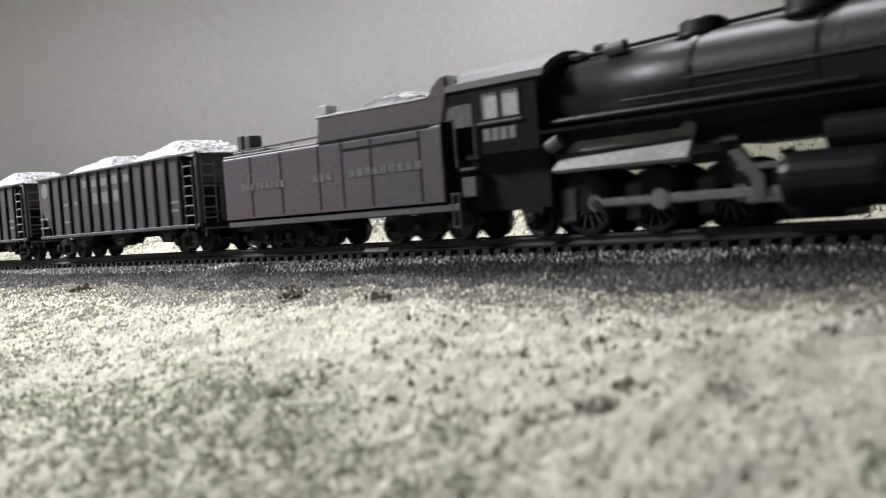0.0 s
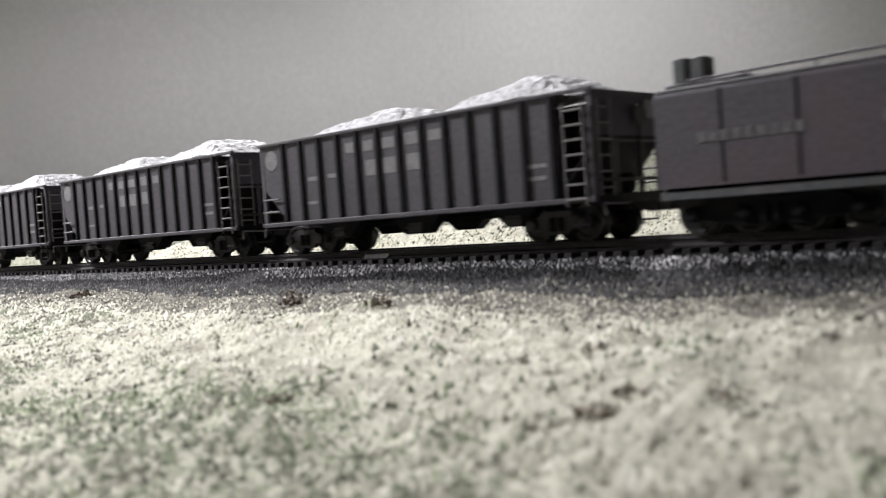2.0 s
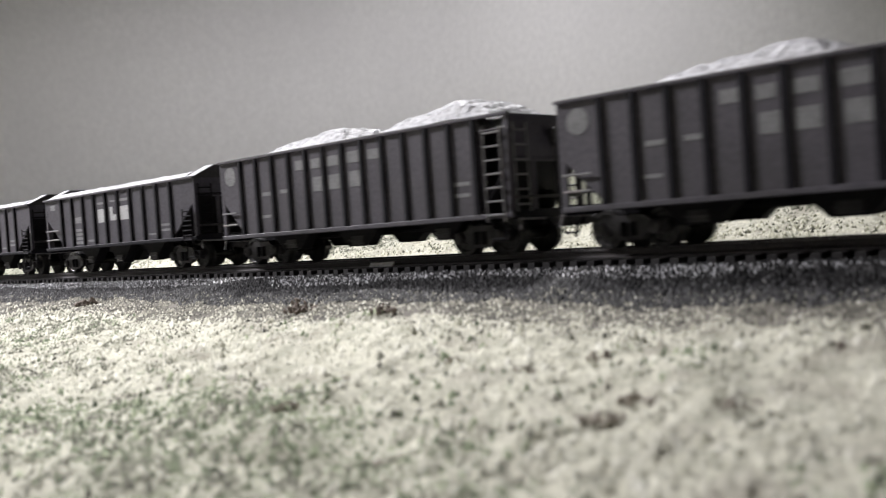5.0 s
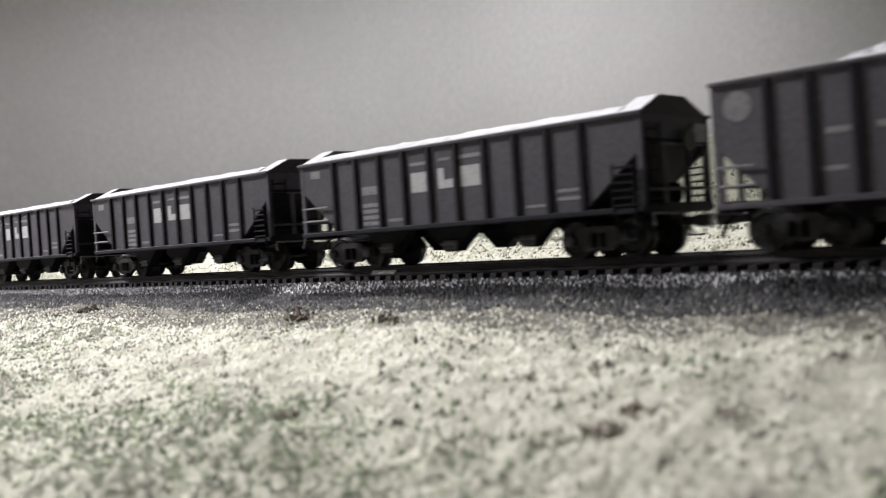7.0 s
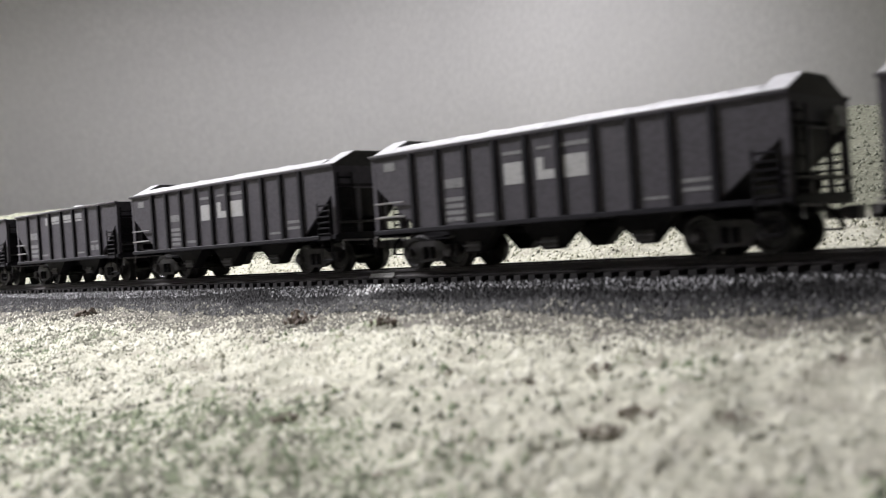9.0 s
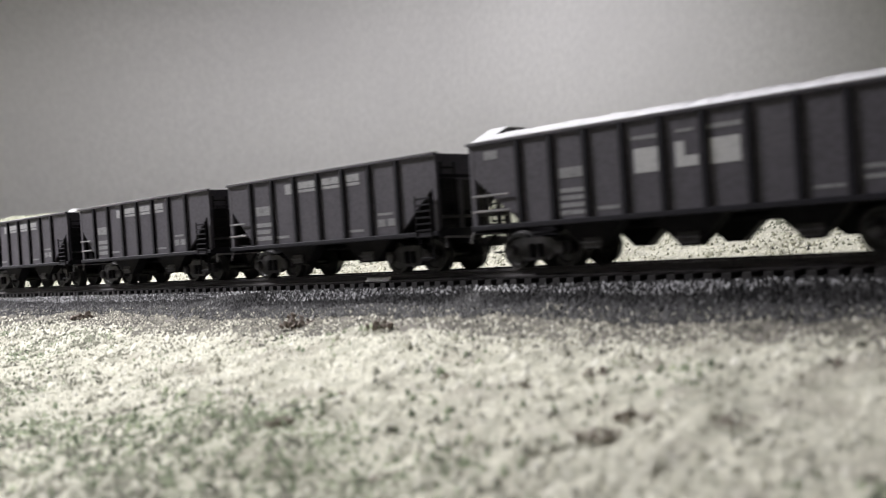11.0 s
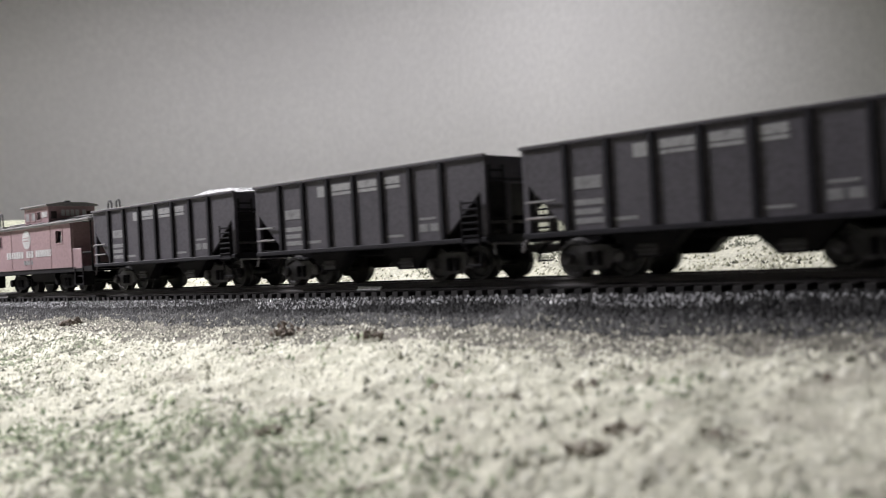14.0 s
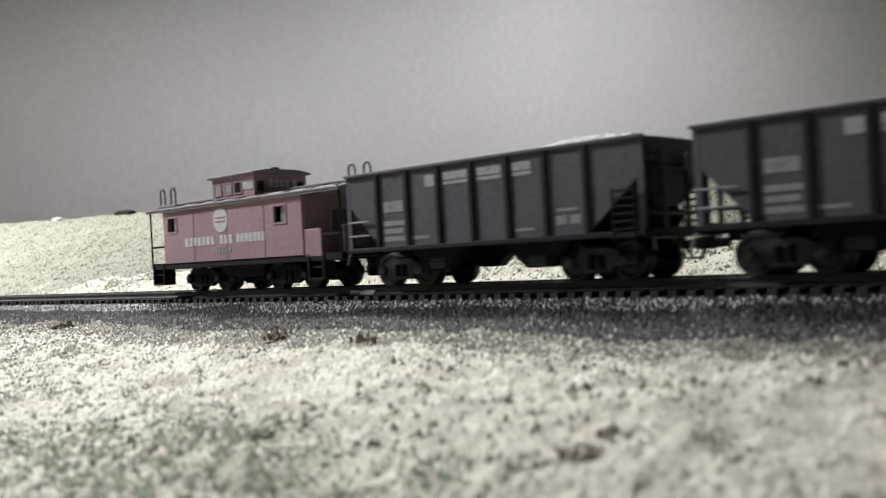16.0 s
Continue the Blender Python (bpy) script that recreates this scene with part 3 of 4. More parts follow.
crumbs("turf_clump", kx[lump < 0.50], ky[lump < 0.50], kr[lump < 0.50], GRASS_GRAINS, "pale coarse turf clumps standing above the crumbs", 64, sink=0.3, flat=0.9)
crumbs("green_clump", kx[lump > 0.57], ky[lump > 0.57], kr[lump > 0.57] * 0.8, GREEN_GRAINS, "dull green coarse turf clumps", 65, sink=0.3, flat=0.9)
crumbs("dark_clump", kx[(lump > 0.50) & (lump < 0.57)], ky[(lump > 0.50) & (lump < 0.57)], kr[(lump > 0.50) & (lump < 0.57)] * 0.8, DARK_GRAINS, "dark olive coarse turf clumps", 66, sink=0.3, flat=0.9)
hx, hy, hr = turf_field([(80000, -1.7, 0.15, 0.026, 0.34, 0.0006, 0.0012), (30000, -0.6, 0.05, 0.022, 0.14, 0.0004, 0.0009)], 41)
near_foot = (hy < 0.085 + 0.05 * (value_noise(hx, hy, 0.05, 26) - 0.5)) & (hx > -0.62 + 0.2 * (value_noise(hx, hy, 0.04, 27) - 0.5))
crumbs("verge_turf", hx[near_foot], hy[near_foot], hr[near_foot], VERGE_GRAINS, "pale turf crumbs with dark flecks behind the track", 43)
crumbs("hillside_turf", hx[~near_foot], hy[~near_foot], hr[~near_foot], HILL_GRAINS_DIMMED, "dull green turf crumbs covering the hillside, darkened for edge fall-off", 42)
bx, by, br = turf_field([(34000, -0.6, 0.08, -0.050, -0.0150, 0.00030, 0.00072), (26000, -1.5, -0.6, -0.050, -0.0150, 0.00045, 0.0009), (22000, -1.5, 0.08, -0.015, 0.030, 0.0004, 0.0007)], 51)
# chips along the shoulder that paint the ballast's bright reflections
sx, sy, sr = turf_field([(14000, -0.8, 0.08, -0.030, -0.0158, 0.00025, 0.0006)], 71)
sheen = value_noise(sx, sy, 0.03, 72) + 0.25 * np.random.RandomState(73).rand(len(sx)) + 70.0 * (sy + 0.0200) + 0.20 - 0.2 * np.clip((sx + 0.10) / 0.08, 0, 1) > 0.50
crumbs("pale_ballast", sx[sheen], sy[sheen], sr[sheen] * 1.25, SHEEN_CHIPS, "glued chips along the ballast shoulder, their sheen painted pale grey", 74, sink=0.15, flat=0.8)
crumbs("ballast", bx, by, br * 1.25, BALLAST_GRAINS, "dark grey ballast chips along the track", 52, sink=0.22, flat=0.8)


def tuft(x, y, r, h, seed, label):
    """A small ragged clump of crumbled foliage."""
    bm = bmesh.new()
    rs = random.Random(seed)
    for _ in range(34):
        a, d = rs.uniform(0, 6.28), r * math.sqrt(rs.random())
        s = r * rs.uniform(0.10, 0.24)
        m = Matrix.Translation((d * math.cos(a), d * math.sin(a), s * 0.5 + h * rs.random() * (1 - d / r))) @ Euler((rs.uniform(0, 3), rs.uniform(0, 3), 0)).to_matrix().to_4x4() @ Matrix.Diagonal((s, s * rs.uniform(0.5, 1), s * rs.uniform(0.5, 1), 1))
        bmesh.ops.create_icosphere(bm, subdivisions=1, radius=1, matrix=m)
    for v in bm.verts:
        v.co += Vector([rs.uniform(-1, 1) for _ in range(3)]) * r * 0.07
    ob = new("tuft", mesh_of("tuft", bm, MAT_BROWN if h < 0.00095 else TUFT_BROWN))
    ob.location = (x, y, float(ground_z(x, y)) - 0.0004)
    return tagged(ob, label, "tuft", "tufts beside the track")


for tx, ty, tr_, th, tl in ((-0.2228, -0.0587, 0.0050, 0.0062, "low brown tuft of dried growth on turf"), (-0.1774, -0.0678, 0.0034, 0.0026, "low brown tuft of dried growth on turf"),
                            (-0.1090, -0.0975, 0.0024, 0.0014, "small dark crumb of soil on turf"), (-0.0987, -0.0874, 0.0026, 0.0028, "reddish brown tuft of dried growth on turf"),
                            (-0.3612, -0.0564, 0.0048, 0.0030, "low brown tuft of dried growth on turf"), (-0.0583, -0.0818, 0.0016, 0.0010, "low brown tuft of dried growth on turf"),
                            (-0.144, -0.1089, 0.0022, 0.0009, "small dark crumb of soil on turf"),
                            (-0.0775, -0.1079, 0.0034, 0.0009, "flat brown mat of dried growth on turf"), (-0.0795, -0.1160, 0.0036, 0.0008, "flat brown mat of dried growth on turf"),
                            (-0.0627, -0.1072, 0.0032, 0.0008, "flat brown mat of dried growth on turf"), (-0.1278, -0.0942, 0.0028, 0.0009, "flat brown mat of dried growth on turf"),
                            (-0.1353, -0.1308, 0.0030, 0.0008, "flat brown mat of dried growth on turf"), (-0.1014, -0.1359, 0.0030, 0.0008, "flat brown mat of dried growth on turf")):
    tuft(tx, ty, tr_, th, int(-tx * 1e4), tl)
log = prism([(-16, 0.5), (-14, 3.2), (-6, 4.2), (9, 3.8), (15, 2.4), (16, 0.2), (8, -1.0), (-10, -1.0)], -4, 4)
stump = tagged(new("stone_outcrop", mesh_of("stone_outcrop", log, RIB_PAINT)), "flat dark stone lying along the hill crest", "stone")
stump.location = (-0.958, 0.300, float(ground_z(-0.958, 0.300)) + 0.0008)
pale = prism([(-9, -0.5), (-6, 2.6), (3, 3.4), (9, 1.2), (9, -0.6)], -3, 3)
pale_stone = tagged(new("stone", mesh_of("stone", pale, LOAD_FLAT)), "small pale stone on the hill crest", "stone")
pale_stone.location = (-1.12, 0.300, float(ground_z(-1.12, 0.300)) + 0.0006)

# ---- the track ----
track = thing("railway_track", "straight model railway track with dark ties and weathered rails", "railway track", kind="structure")
RAIL_X0, RAIL_X1 = -2.55, 1.5
for s in (-1, 1):
    yc = s * 8.6
    prof = [(yc - 1.35, -2.6), (yc + 1.35, -2.6), (yc + 1.35, -2.2), (yc + 0.35, -1.8), (yc + 0.35, -0.75), (yc + 0.75, -0.55), (yc + 0.7, 0.0), (yc - 0.7, 0.0), (yc - 0.75, -0.55), (yc - 0.35, -0.75), (yc - 0.35, -1.8), (yc - 1.35, -2.2)]
    part("rail", prism(prof, RAIL_X0 * 1000, RAIL_X1 * 1000, "x"), RAIL_STEEL, track, "dark rail with a worn head")
    part("rail_head", B((RAIL_X0 * 1000, RAIL_X1 * 1000, yc - 0.55, yc + 0.55, -0.02, 0.05)), RAIL_SHINE, track, "bright worn running surface of the rail")
bed = prism([(-15.0, -8.4), (15.0, -8.4), (14.2, -4.1), (-14.2, -4.1)], RAIL_X0 * 1000, RAIL_X1 * 1000, "x")
part("roadbed", bed, BALLAST_BED, track, "dark cinder roadbed under the ties")
for s in (-1, 1):
    part("rail_joiner", B((-246.5, -234.5, s * 8.6 - 1.7, s * 8.6 + 1.7, -2.55, -1.9), (-246.5, -234.5, s * 8.6 - 1.0, s * 8.6 - 0.5, -1.9, -1.0), (-246.5, -234.5, s * 8.6 + 0.5, s * 8.6 + 1.0, -1.9, -1.0), bevel=0.1), BRIGHT_METAL, track, "pale metal rail joiner")
TIE_GAP = 0.0051
tie_mesh = mesh_of("tie", prism([(-1.25, -6.6), (1.25, -6.6), (1.15, -2.75), (-1.15, -2.75)], -15.2, 15.2), TIE_BROWN)
chair_mesh = mesh_of("rail_chair", B((-0.7, 0.7, -10.9, -6.4, -2.8, -2.0), (-0.7, 0.7, 6.4, 10.9, -2.8, -2.0)), TIE_BROWN)
far_ties = bmesh.new()
k = 0
x = 0.16
while x > RAIL_X0 + 0.01:
    jig = random.uniform(-0.0003, 0.0003)
    if k < 290:
        o = new("tie", tie_mesh)
        o.parent, o.location = track, (x + jig, random.uniform(-0.0004, 0.0004), 0)
        o.rotation_euler = (0, 0, random.uniform(-0.02, 0.02))
    else:
        box(far_ties, x - 0.0012, x + 0.0012, -0.0152, 0.0152, -0.0066, -0.00275)
    x -= TIE_GAP
    k += 1
x = 0.16 + TIE_GAP
while x < RAIL_X1 - 0.01:
    box(far_ties, x - 0.0012, x + 0.0012, -0.0152, 0.0152, -0.0066, -0.00275)
    x += TIE_GAP
tagged(part("distant_ties", far_ties, TIE_BROWN, track), kind="stuff")

# ---- the room round the layout ----
def slab(name, x0, x1, y0, y1, z0, z1, material, label):
    bm = box(bmesh.new(), x0, x1, y0, y1, z0, z1)
    return tagged(new(name, mesh_of(name, bm, material)), label, name.split("_")[0], kind="structure")


def backdrop_board():
    line = [(1.7, 1.80)] + [(-1.8 - 1.0 * math.sin(a * math.pi / 24), 0.80 + 1.0 * math.cos(a * math.pi / 24)) for a in range(13)] + [(-2.8, -0.75)]
    bm = bmesh.new()
    prev = None
    for k, (x, y) in enumerate(line):
        a, b = line[max(k - 1, 0)], line[min(k + 1, len(line) - 1)]
        d = Vector((b[1] - a[1], a[0] - b[0])).normalized() * -0.012
        cur = [bm.verts.new(p) for p in ((x, y, -0.35), (x, y, 1.335), (x - d.x, y - d.y, 1.335), (x - d.x, y - d.y, -0.35))]
        if prev:
            for i in range(4):
                bm.faces.new((prev[i], prev[(i + 1) % 4], cur[(i + 1) % 4], cur[i]))
        prev = cur
    bmesh.ops.recalc_face_normals(bm, faces=bm.faces[:])
    return tagged(new("backdrop", mesh_of("backdrop", bm, WALL_PAINT, True)), "plain pale grey coved backdrop board behind the hill", "backdrop", kind="structure")


backdrop_board()
slab("wall_north", -3.2, 2.4, 1.90, 2.00, -1.1, 1.34, ROOM_PAINT, "plain painted room wall")
slab("wall_south", -3.2, 2.4, -2.6, -2.5, -1.1, 1.34, ROOM_PAINT, "plain painted room wall")
slab("wall_west", -3.3, -3.2, -2.6, 2.00, -1.1, 1.34, ROOM_PAINT, "plain painted room wall")
slab("wall_east", 2.4, 2.5, -2.6, 2.00, -1.1, 1.34, ROOM_PAINT, "plain painted room wall")
slab("ceiling", -3.3, 2.5, -2.6, 2.00, 1.34, 1.42, ROOM_PAINT, "plain painted ceiling")
slab("floor", -3.3, 2.5, -2.6, 2.00, -1.2, -1.1, ROOM_PAINT, "plain room floor")

# ---- the cars ----
def load_heaped(car):
    bm = heap(2, 145.5, 16.3, 39.3, [(50, 31, 5.8), (62, 18, 7.2), (112, 29, 6.4), (122, 19, 8.4)], 3.1)
    part("load", bm, LOAD_TOP_LIT, car, "two heaps of crushed load above the rim, painted pale as top-lit")


def load_level(car):
    h = 37.4
    part("load", heap(7.2, 133.8, 16.5, h - 0.5, [(70.5, 600, 3.3)], 6.7, 1.2, 0.5), LOAD_FLAT, car, "pale level load with rounded shoulders")
    for x0, x1 in ((0.4, 7.2), (133.8, 140.6)):
        part("end_hood", prism([(-16.6, h - 0.6), (16.6, h - 0.6), (16.6, h + 0.2), (6.5, h + 4.6), (-6.5, h + 4.6), (-16.6, h + 0.2)], x0, x1, "x"), TRUCK_GREY, car, "peaked end hood over the car end")
        # pale sheet over the hood: light on its slopes, put into colour
        part("hood_cap", prism([(-16.8, h + 0.15), (-16.5, h + 0.15), (-6.4, h + 4.65), (6.4, h + 4.65), (16.5, h + 0.15), (16.8, h + 0.15), (6.6, h + 4.95), (-6.6, h + 4.95)], x0 - 0.2, x1 - 0.3, "x"), LOAD_FLAT, car, "lit top of the end hood, painted pale")


def load_none(car):
    part("load", B((14, 96, -16.2, 16.2, 18, 22)), UNDER_BLACK, car, "dark bottom of the empty hopper")


def load_small(car):
    bm = heap(62, 110.5, 16.2, 34.6, [(92, 27, 4.6)], 8.3)
    part("load", bm, LOAD_TOP_LIT, car, "low heap of crushed load at one end, painted pale as top-lit")


MARKS_1 = [("grey", [(48, 53, 33.2, 36.6), (57, 62, 33.0, 36.4), (66, 72, 33.0, 36.4), (76.5, 83, 33.0, 36.8), (87, 92.5, 33.2, 36.4), (57.5, 62.5, 25, 30), (66, 72, 25, 30), (77, 83, 25, 30.2),
                     (27, 32.5, 25.6, 27), (38, 44, 25.8, 27.2), (25.6, 31.5, 17.5, 18.6), (124.6, 131.5, 21, 22.2), (125, 131, 17.6, 18.8)]), ("disc", [(3.2, 10.4, 31, 38.2)])]
MARKS_2 = [("white", [(56.4, 64, 23.2, 29.4), (68.2, 70.8, 23.6, 29.8), (70.8, 74.4, 23.6, 26.2), (77.6, 85.4, 23.4, 29.6)]),
           ("grey", [(56, 64, 31.6, 32.6), (68.6, 73.6, 32.0, 32.8), (77, 86, 31.8, 33.0), (32.6, 41.6, 24.2, 27.0), (44.6, 51.4, 14.8, 15.8), (102, 109, 15.2, 16.0), (113, 121.5, 16.4, 17.4), (113, 121.5, 18.6, 19.6), (6, 11, 32, 34.6)] + stencil(32.4, 42, 14.2, 22.2, 4))]
MARKS_3 = [("grey", [(17.4, 26, 23.6, 27.0), (29.2, 36.5, 14.6, 15.6), (70, 77, 14.6, 15.4), (84.6, 91.4, 19.2, 20.0), (84.4, 88, 15.6, 18), (89, 92.4, 15.6, 18)] + stencil(17.2, 26.4, 14.4, 21.8, 3)),
           ("mid", [(36, 40.6, 30.2, 33.8), (43.6, 53.4, 30.2, 31.2), (43.6, 53.4, 31.6, 33.9), (57, 66, 30.2, 31.2), (57, 66, 31.6, 33.9), (69.8, 76.6, 30.2, 31.2), (69.8, 76.6, 31.6, 33.9)])]

LEN = (164.8, 160.5, 125.7)
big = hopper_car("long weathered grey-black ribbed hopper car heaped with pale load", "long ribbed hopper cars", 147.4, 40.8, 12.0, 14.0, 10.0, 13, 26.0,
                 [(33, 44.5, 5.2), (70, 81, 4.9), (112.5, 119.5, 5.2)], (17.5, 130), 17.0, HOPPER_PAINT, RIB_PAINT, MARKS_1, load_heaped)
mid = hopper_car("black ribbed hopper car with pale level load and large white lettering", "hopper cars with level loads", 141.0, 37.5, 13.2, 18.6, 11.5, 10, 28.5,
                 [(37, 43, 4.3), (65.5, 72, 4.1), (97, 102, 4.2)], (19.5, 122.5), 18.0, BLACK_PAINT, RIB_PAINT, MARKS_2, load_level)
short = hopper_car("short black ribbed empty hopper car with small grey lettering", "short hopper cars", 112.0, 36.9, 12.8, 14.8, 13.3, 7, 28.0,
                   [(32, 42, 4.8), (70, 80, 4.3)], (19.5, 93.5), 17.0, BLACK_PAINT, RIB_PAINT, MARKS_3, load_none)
TRAIN = []  # object and its place at the start


def chain():
    x = -482.2 + LEN[0]
    for k, (proto, count) in enumerate(((big, 3), (mid, 3), (short, 4))):
        for c in range(count):
            x -= LEN[k]
            ob = proto if c == 0 else copy_thing(proto, pose(x * 0.001, 0, 0))
            if proto is short and c == 3:
                for child in [o for o in ob.children if o.name.startswith("load")]:
                    bpy.data.objects.remove(child)
                load_small(ob)
                tagged(ob, "short black ribbed hopper car with low heap behind caboose")
            TRAIN.append((ob, x * 0.001))
    return x


last_x = chain()


def caboose_car():
    """A red caboose; millimetres from the rear end of its roof."""
    car = thing("caboose", "faded red wooden caboose with cupola and black roof trim", "caboose")
    w, x0, x1, z0, z1 = 16.8, 11.0, 101.0, 12.0, 33.6
    wins = ((14.6, 20.8, 24.8, 30.2), (85.4, 92.0, 24.2, 30.0))
    for s in (-1, 1):
        ya, yb = sorted((s * (w - 1.0), s * w))
        part("side_wall", holed(sorted({x0, x1, *[v for q in wins for v in q[:2]]}), sorted({z0, z1, *[v for q in wins for v in q[2:]]}), wins, ya, yb), CABOOSE_RED, car)
        for a, b, c, d in wins:
            part("window", B((a, b, *sorted((s * (w - 0.5), s * (w + 0.25))), c - 0.7, c), (a, b, *sorted((s * (w - 0.5), s * (w + 0.25))), d, d + 0.7),
                                   (a - 0.7, a, *sorted((s * (w - 0.5), s * (w + 0.25))), c - 0.7, d + 0.7), (b, b + 0.7, *sorted((s * (w - 0.5), s * (w + 0.25))), c - 0.7, d + 0.7)), CABOOSE_RED, car)
        # added half panes, painted pale for light showing in the windows
        for a, b, c, d in wins:
            part("window_pane", B((a + 2.6, b, *sorted((s * (w - 1.4), s * (w - 1.2))), c, d)), LETTER_GREY, car, "pale pane painted for the light in the window")
        part("side_sill", B((x0 - 10, x1 + 20, *sorted((s * (w - 2), s * (w - 0.4))), z0 - 2.2, z0 + 0.2)), UNDER_BLACK, car)
        for x in (33, 55.5, 79):
            part("wall_seam", B((x, x + 0.35, *sorted((s * w, s * (w + 0.18))), z0, z1)), CABOOSE_RED, car)
        for a, b in ((1, 9), (103, 111)):
            st = B((a, a + 0.7, *sorted((s * (w - 5), s * w)), 3.4, z0), (b, b + 0.7, *sorted((s * (w - 5), s * w)), 3.4, z0), (a, b, *sorted((s * (w - 5), s * w)), 3.2, 4.0), (a, b, *sorted((s * (w - 6), s * (w - 1))), 7.2, 8.0), (a, b, s * (w - 5.4) - 0.3, s * (w - 5.4) + 0.3, 3.4, z0))
            part("step", st, UNDER_BLACK, car, "black end platform steps")
        for p, q in (((0.8, 10), (0.8, 33.5)), ((0.8, 19), (11, 19)), ((121, 10), (121, 33.5)), ((112, 18.5), (121, 18.5))):
            part("hand_rail", rods(((p[0], s * (w - 0.3), p[1]), (q[0], s * (w - 0.3), q[1]), 0.42), n=6), UNDER_BLACK, car)
    for x in (x0, x1):
        a, b = x - 0.5, x + 0.5
        part("end_wall", B((a, b, -w + 1, -4, z0, z1), (a, b, 4, w - 1, z0, z1), (a, b, -4, 4, 28, z1), (a, b, -4, 4, z0, 20)), CABOOSE_RED, car)
        part("end_door", B((a + 0.2, b - 0.2, -4, 4, 20, 28)), DARK_GLASS, car, "dark glazed end door")
        part("door_frame", B((b, b + 0.4, -5, -4, z0, 29), (b, b + 0.4, 4, 5, z0, 29), (b, b + 0.4, -5, 5, 28.4, 29.4)), CABOOSE_RED, car)
    part("floor", B((0, 122, -w + 2, w - 2, z0 - 2.4, z0)), UNDER_BLACK, car)
    roof = [(-w - 1.2, z1 - 0.6), (-w - 1.2, z1 + 0.5), (-11, z1 + 2.2), (-4, z1 + 3.1), (4, z1 + 3.1), (11, z1 + 2.2), (w + 1.2, z1 + 0.5), (w + 1.2, z1 - 0.6), (w - 2, z1), (-w + 2, z1)]
    part("roof", prism(roof, 0, 122.4, "x"), ROOF_GREY, car, "black roof with dusty lit edge")
    # added pale rods paint the highlight along the roof edges
    for s in (-1, 1):
        part("eave", rods(((0.2, s * (w + 1.1), z1 + 0.45), (122.2, s * (w + 1.1), z1 + 0.45), 0.45), n=6), LADDER_AND_EDGE_LIGHT, car, "roof edge highlight as a pale strip")
    for a, b in ((-1.0, 40), (70, 123.4)):
        part("roof_walk", B((a, b, -3.2, 3.2, z1 + 3.5, z1 + 4.1), bevel=0.1), ROOF_GREY, car, "narrow walkway board along the roof")
    for x in range(6, 120, 14):
        part("roof_rib", prism([(-w - 1.3, z1 + 0.4), (-w - 1.3, z1 + 0.9), (-11, z1 + 2.6), (-4, z1 + 3.5), (4, z1 + 3.5), (11, z1 + 2.6), (w + 1.3, z1 + 0.9), (w + 1.3, z1 + 0.4)], x, x + 0.8, "x"), ROOF_GREY, car)
    c0, c1, cw, cz = 41.0, 68.6, 12.4, 43.8
    cup = part("cupola", B((c0, c1, -cw, -cw + 1, z1, cz), (c0, c1, cw - 1, cw, z1, cz), (c0, c0 + 1, -cw + 1, cw - 1, z1, cz), (c1 - 1, c1, -cw + 1, cw - 1, z1, cz)), CABOOSE_RED, car, "red lookout cupola")
    part("number_bar", B(*[(c1, c1 + 0.2, -5.6 + 2.5 * k, -3.8 + 2.5 * k, 38.7, 41.8) for k in range(4)], (c1, c1 + 0.2, 5.6, 7.4, 38.7, 41.8)), LETTER_WHITE, cup, "white number bars on the cupola end")
    for y in (-cw + 1.4, cw - 4.4):
        part("window", B((c1, c1 + 0.15, y, y + 3.0, 37.2, 41.0)), DARK_GLASS, cup, "small dark cupola end window")
    part("cupola_roof", prism([(-cw - 1.2, cz - 0.2), (-cw - 1.2, cz + 0.6), (-7, cz + 1.7), (7, cz + 1.7), (cw + 1.2, cz + 0.6), (cw + 1.2, cz - 0.2)], c0 - 1.6, c1 + 1.6, "x"), ROOF_GREY, cup)
    # the cupola roof's edge highlight, painted as a pale rod
    part("cupola_eave", rods(((c0 - 1.5, -cw - 1.1, cz + 0.5), (c1 + 1.5, -cw - 1.1, cz + 0.5), 0.4), n=6), LADDER_AND_EDGE_LIGHT, cup, "cupola roof edge highlight as a pale strip")
    part("cupola_vent", lathe([(cz + 0.9, 1.3), (cz + 1.9, 1.3), (cz + 2.0, 1.8), (cz + 2.6, 1.4)], 12, "z"), UNDER_BLACK, cup, "small black roof vent", at=((c1 - 0.6) * 0.001, -0.002, 0))
    for s in (-1, 1):
        for x in (43.0, 50.0, 56.4):
            part("window", B((x, x + 4.0, *sorted((s * cw, s * (cw + 0.2))), 37.4, 41.2)), DARK_GLASS if x > 56 else LETTER_GREY, cup, "small cupola window pane")
            part("window_frame", B((x - 0.5, x, *sorted((s * cw, s * (cw + 0.35))), 37, 41.6), (x + 4.0, x + 4.5, *sorted((s * cw, s * (cw + 0.35))), 37, 41.6), (x, x + 4.0, *sorted((s * cw, s * (cw + 0.35))), 41.2, 41.7), (x, x + 4.0, *sorted((s * cw, s * (cw + 0.35))), 36.9, 37.4)), CABOOSE_RED, cup)
        part("number_bar", B(*[(61.6 + 1.25 * k, 62.6 + 1.25 * k, *sorted((s * cw, s * (cw + 0.2))), 38.2, 41.0) for k in range(5)]), LETTER_WHITE, cup, "white number bars")
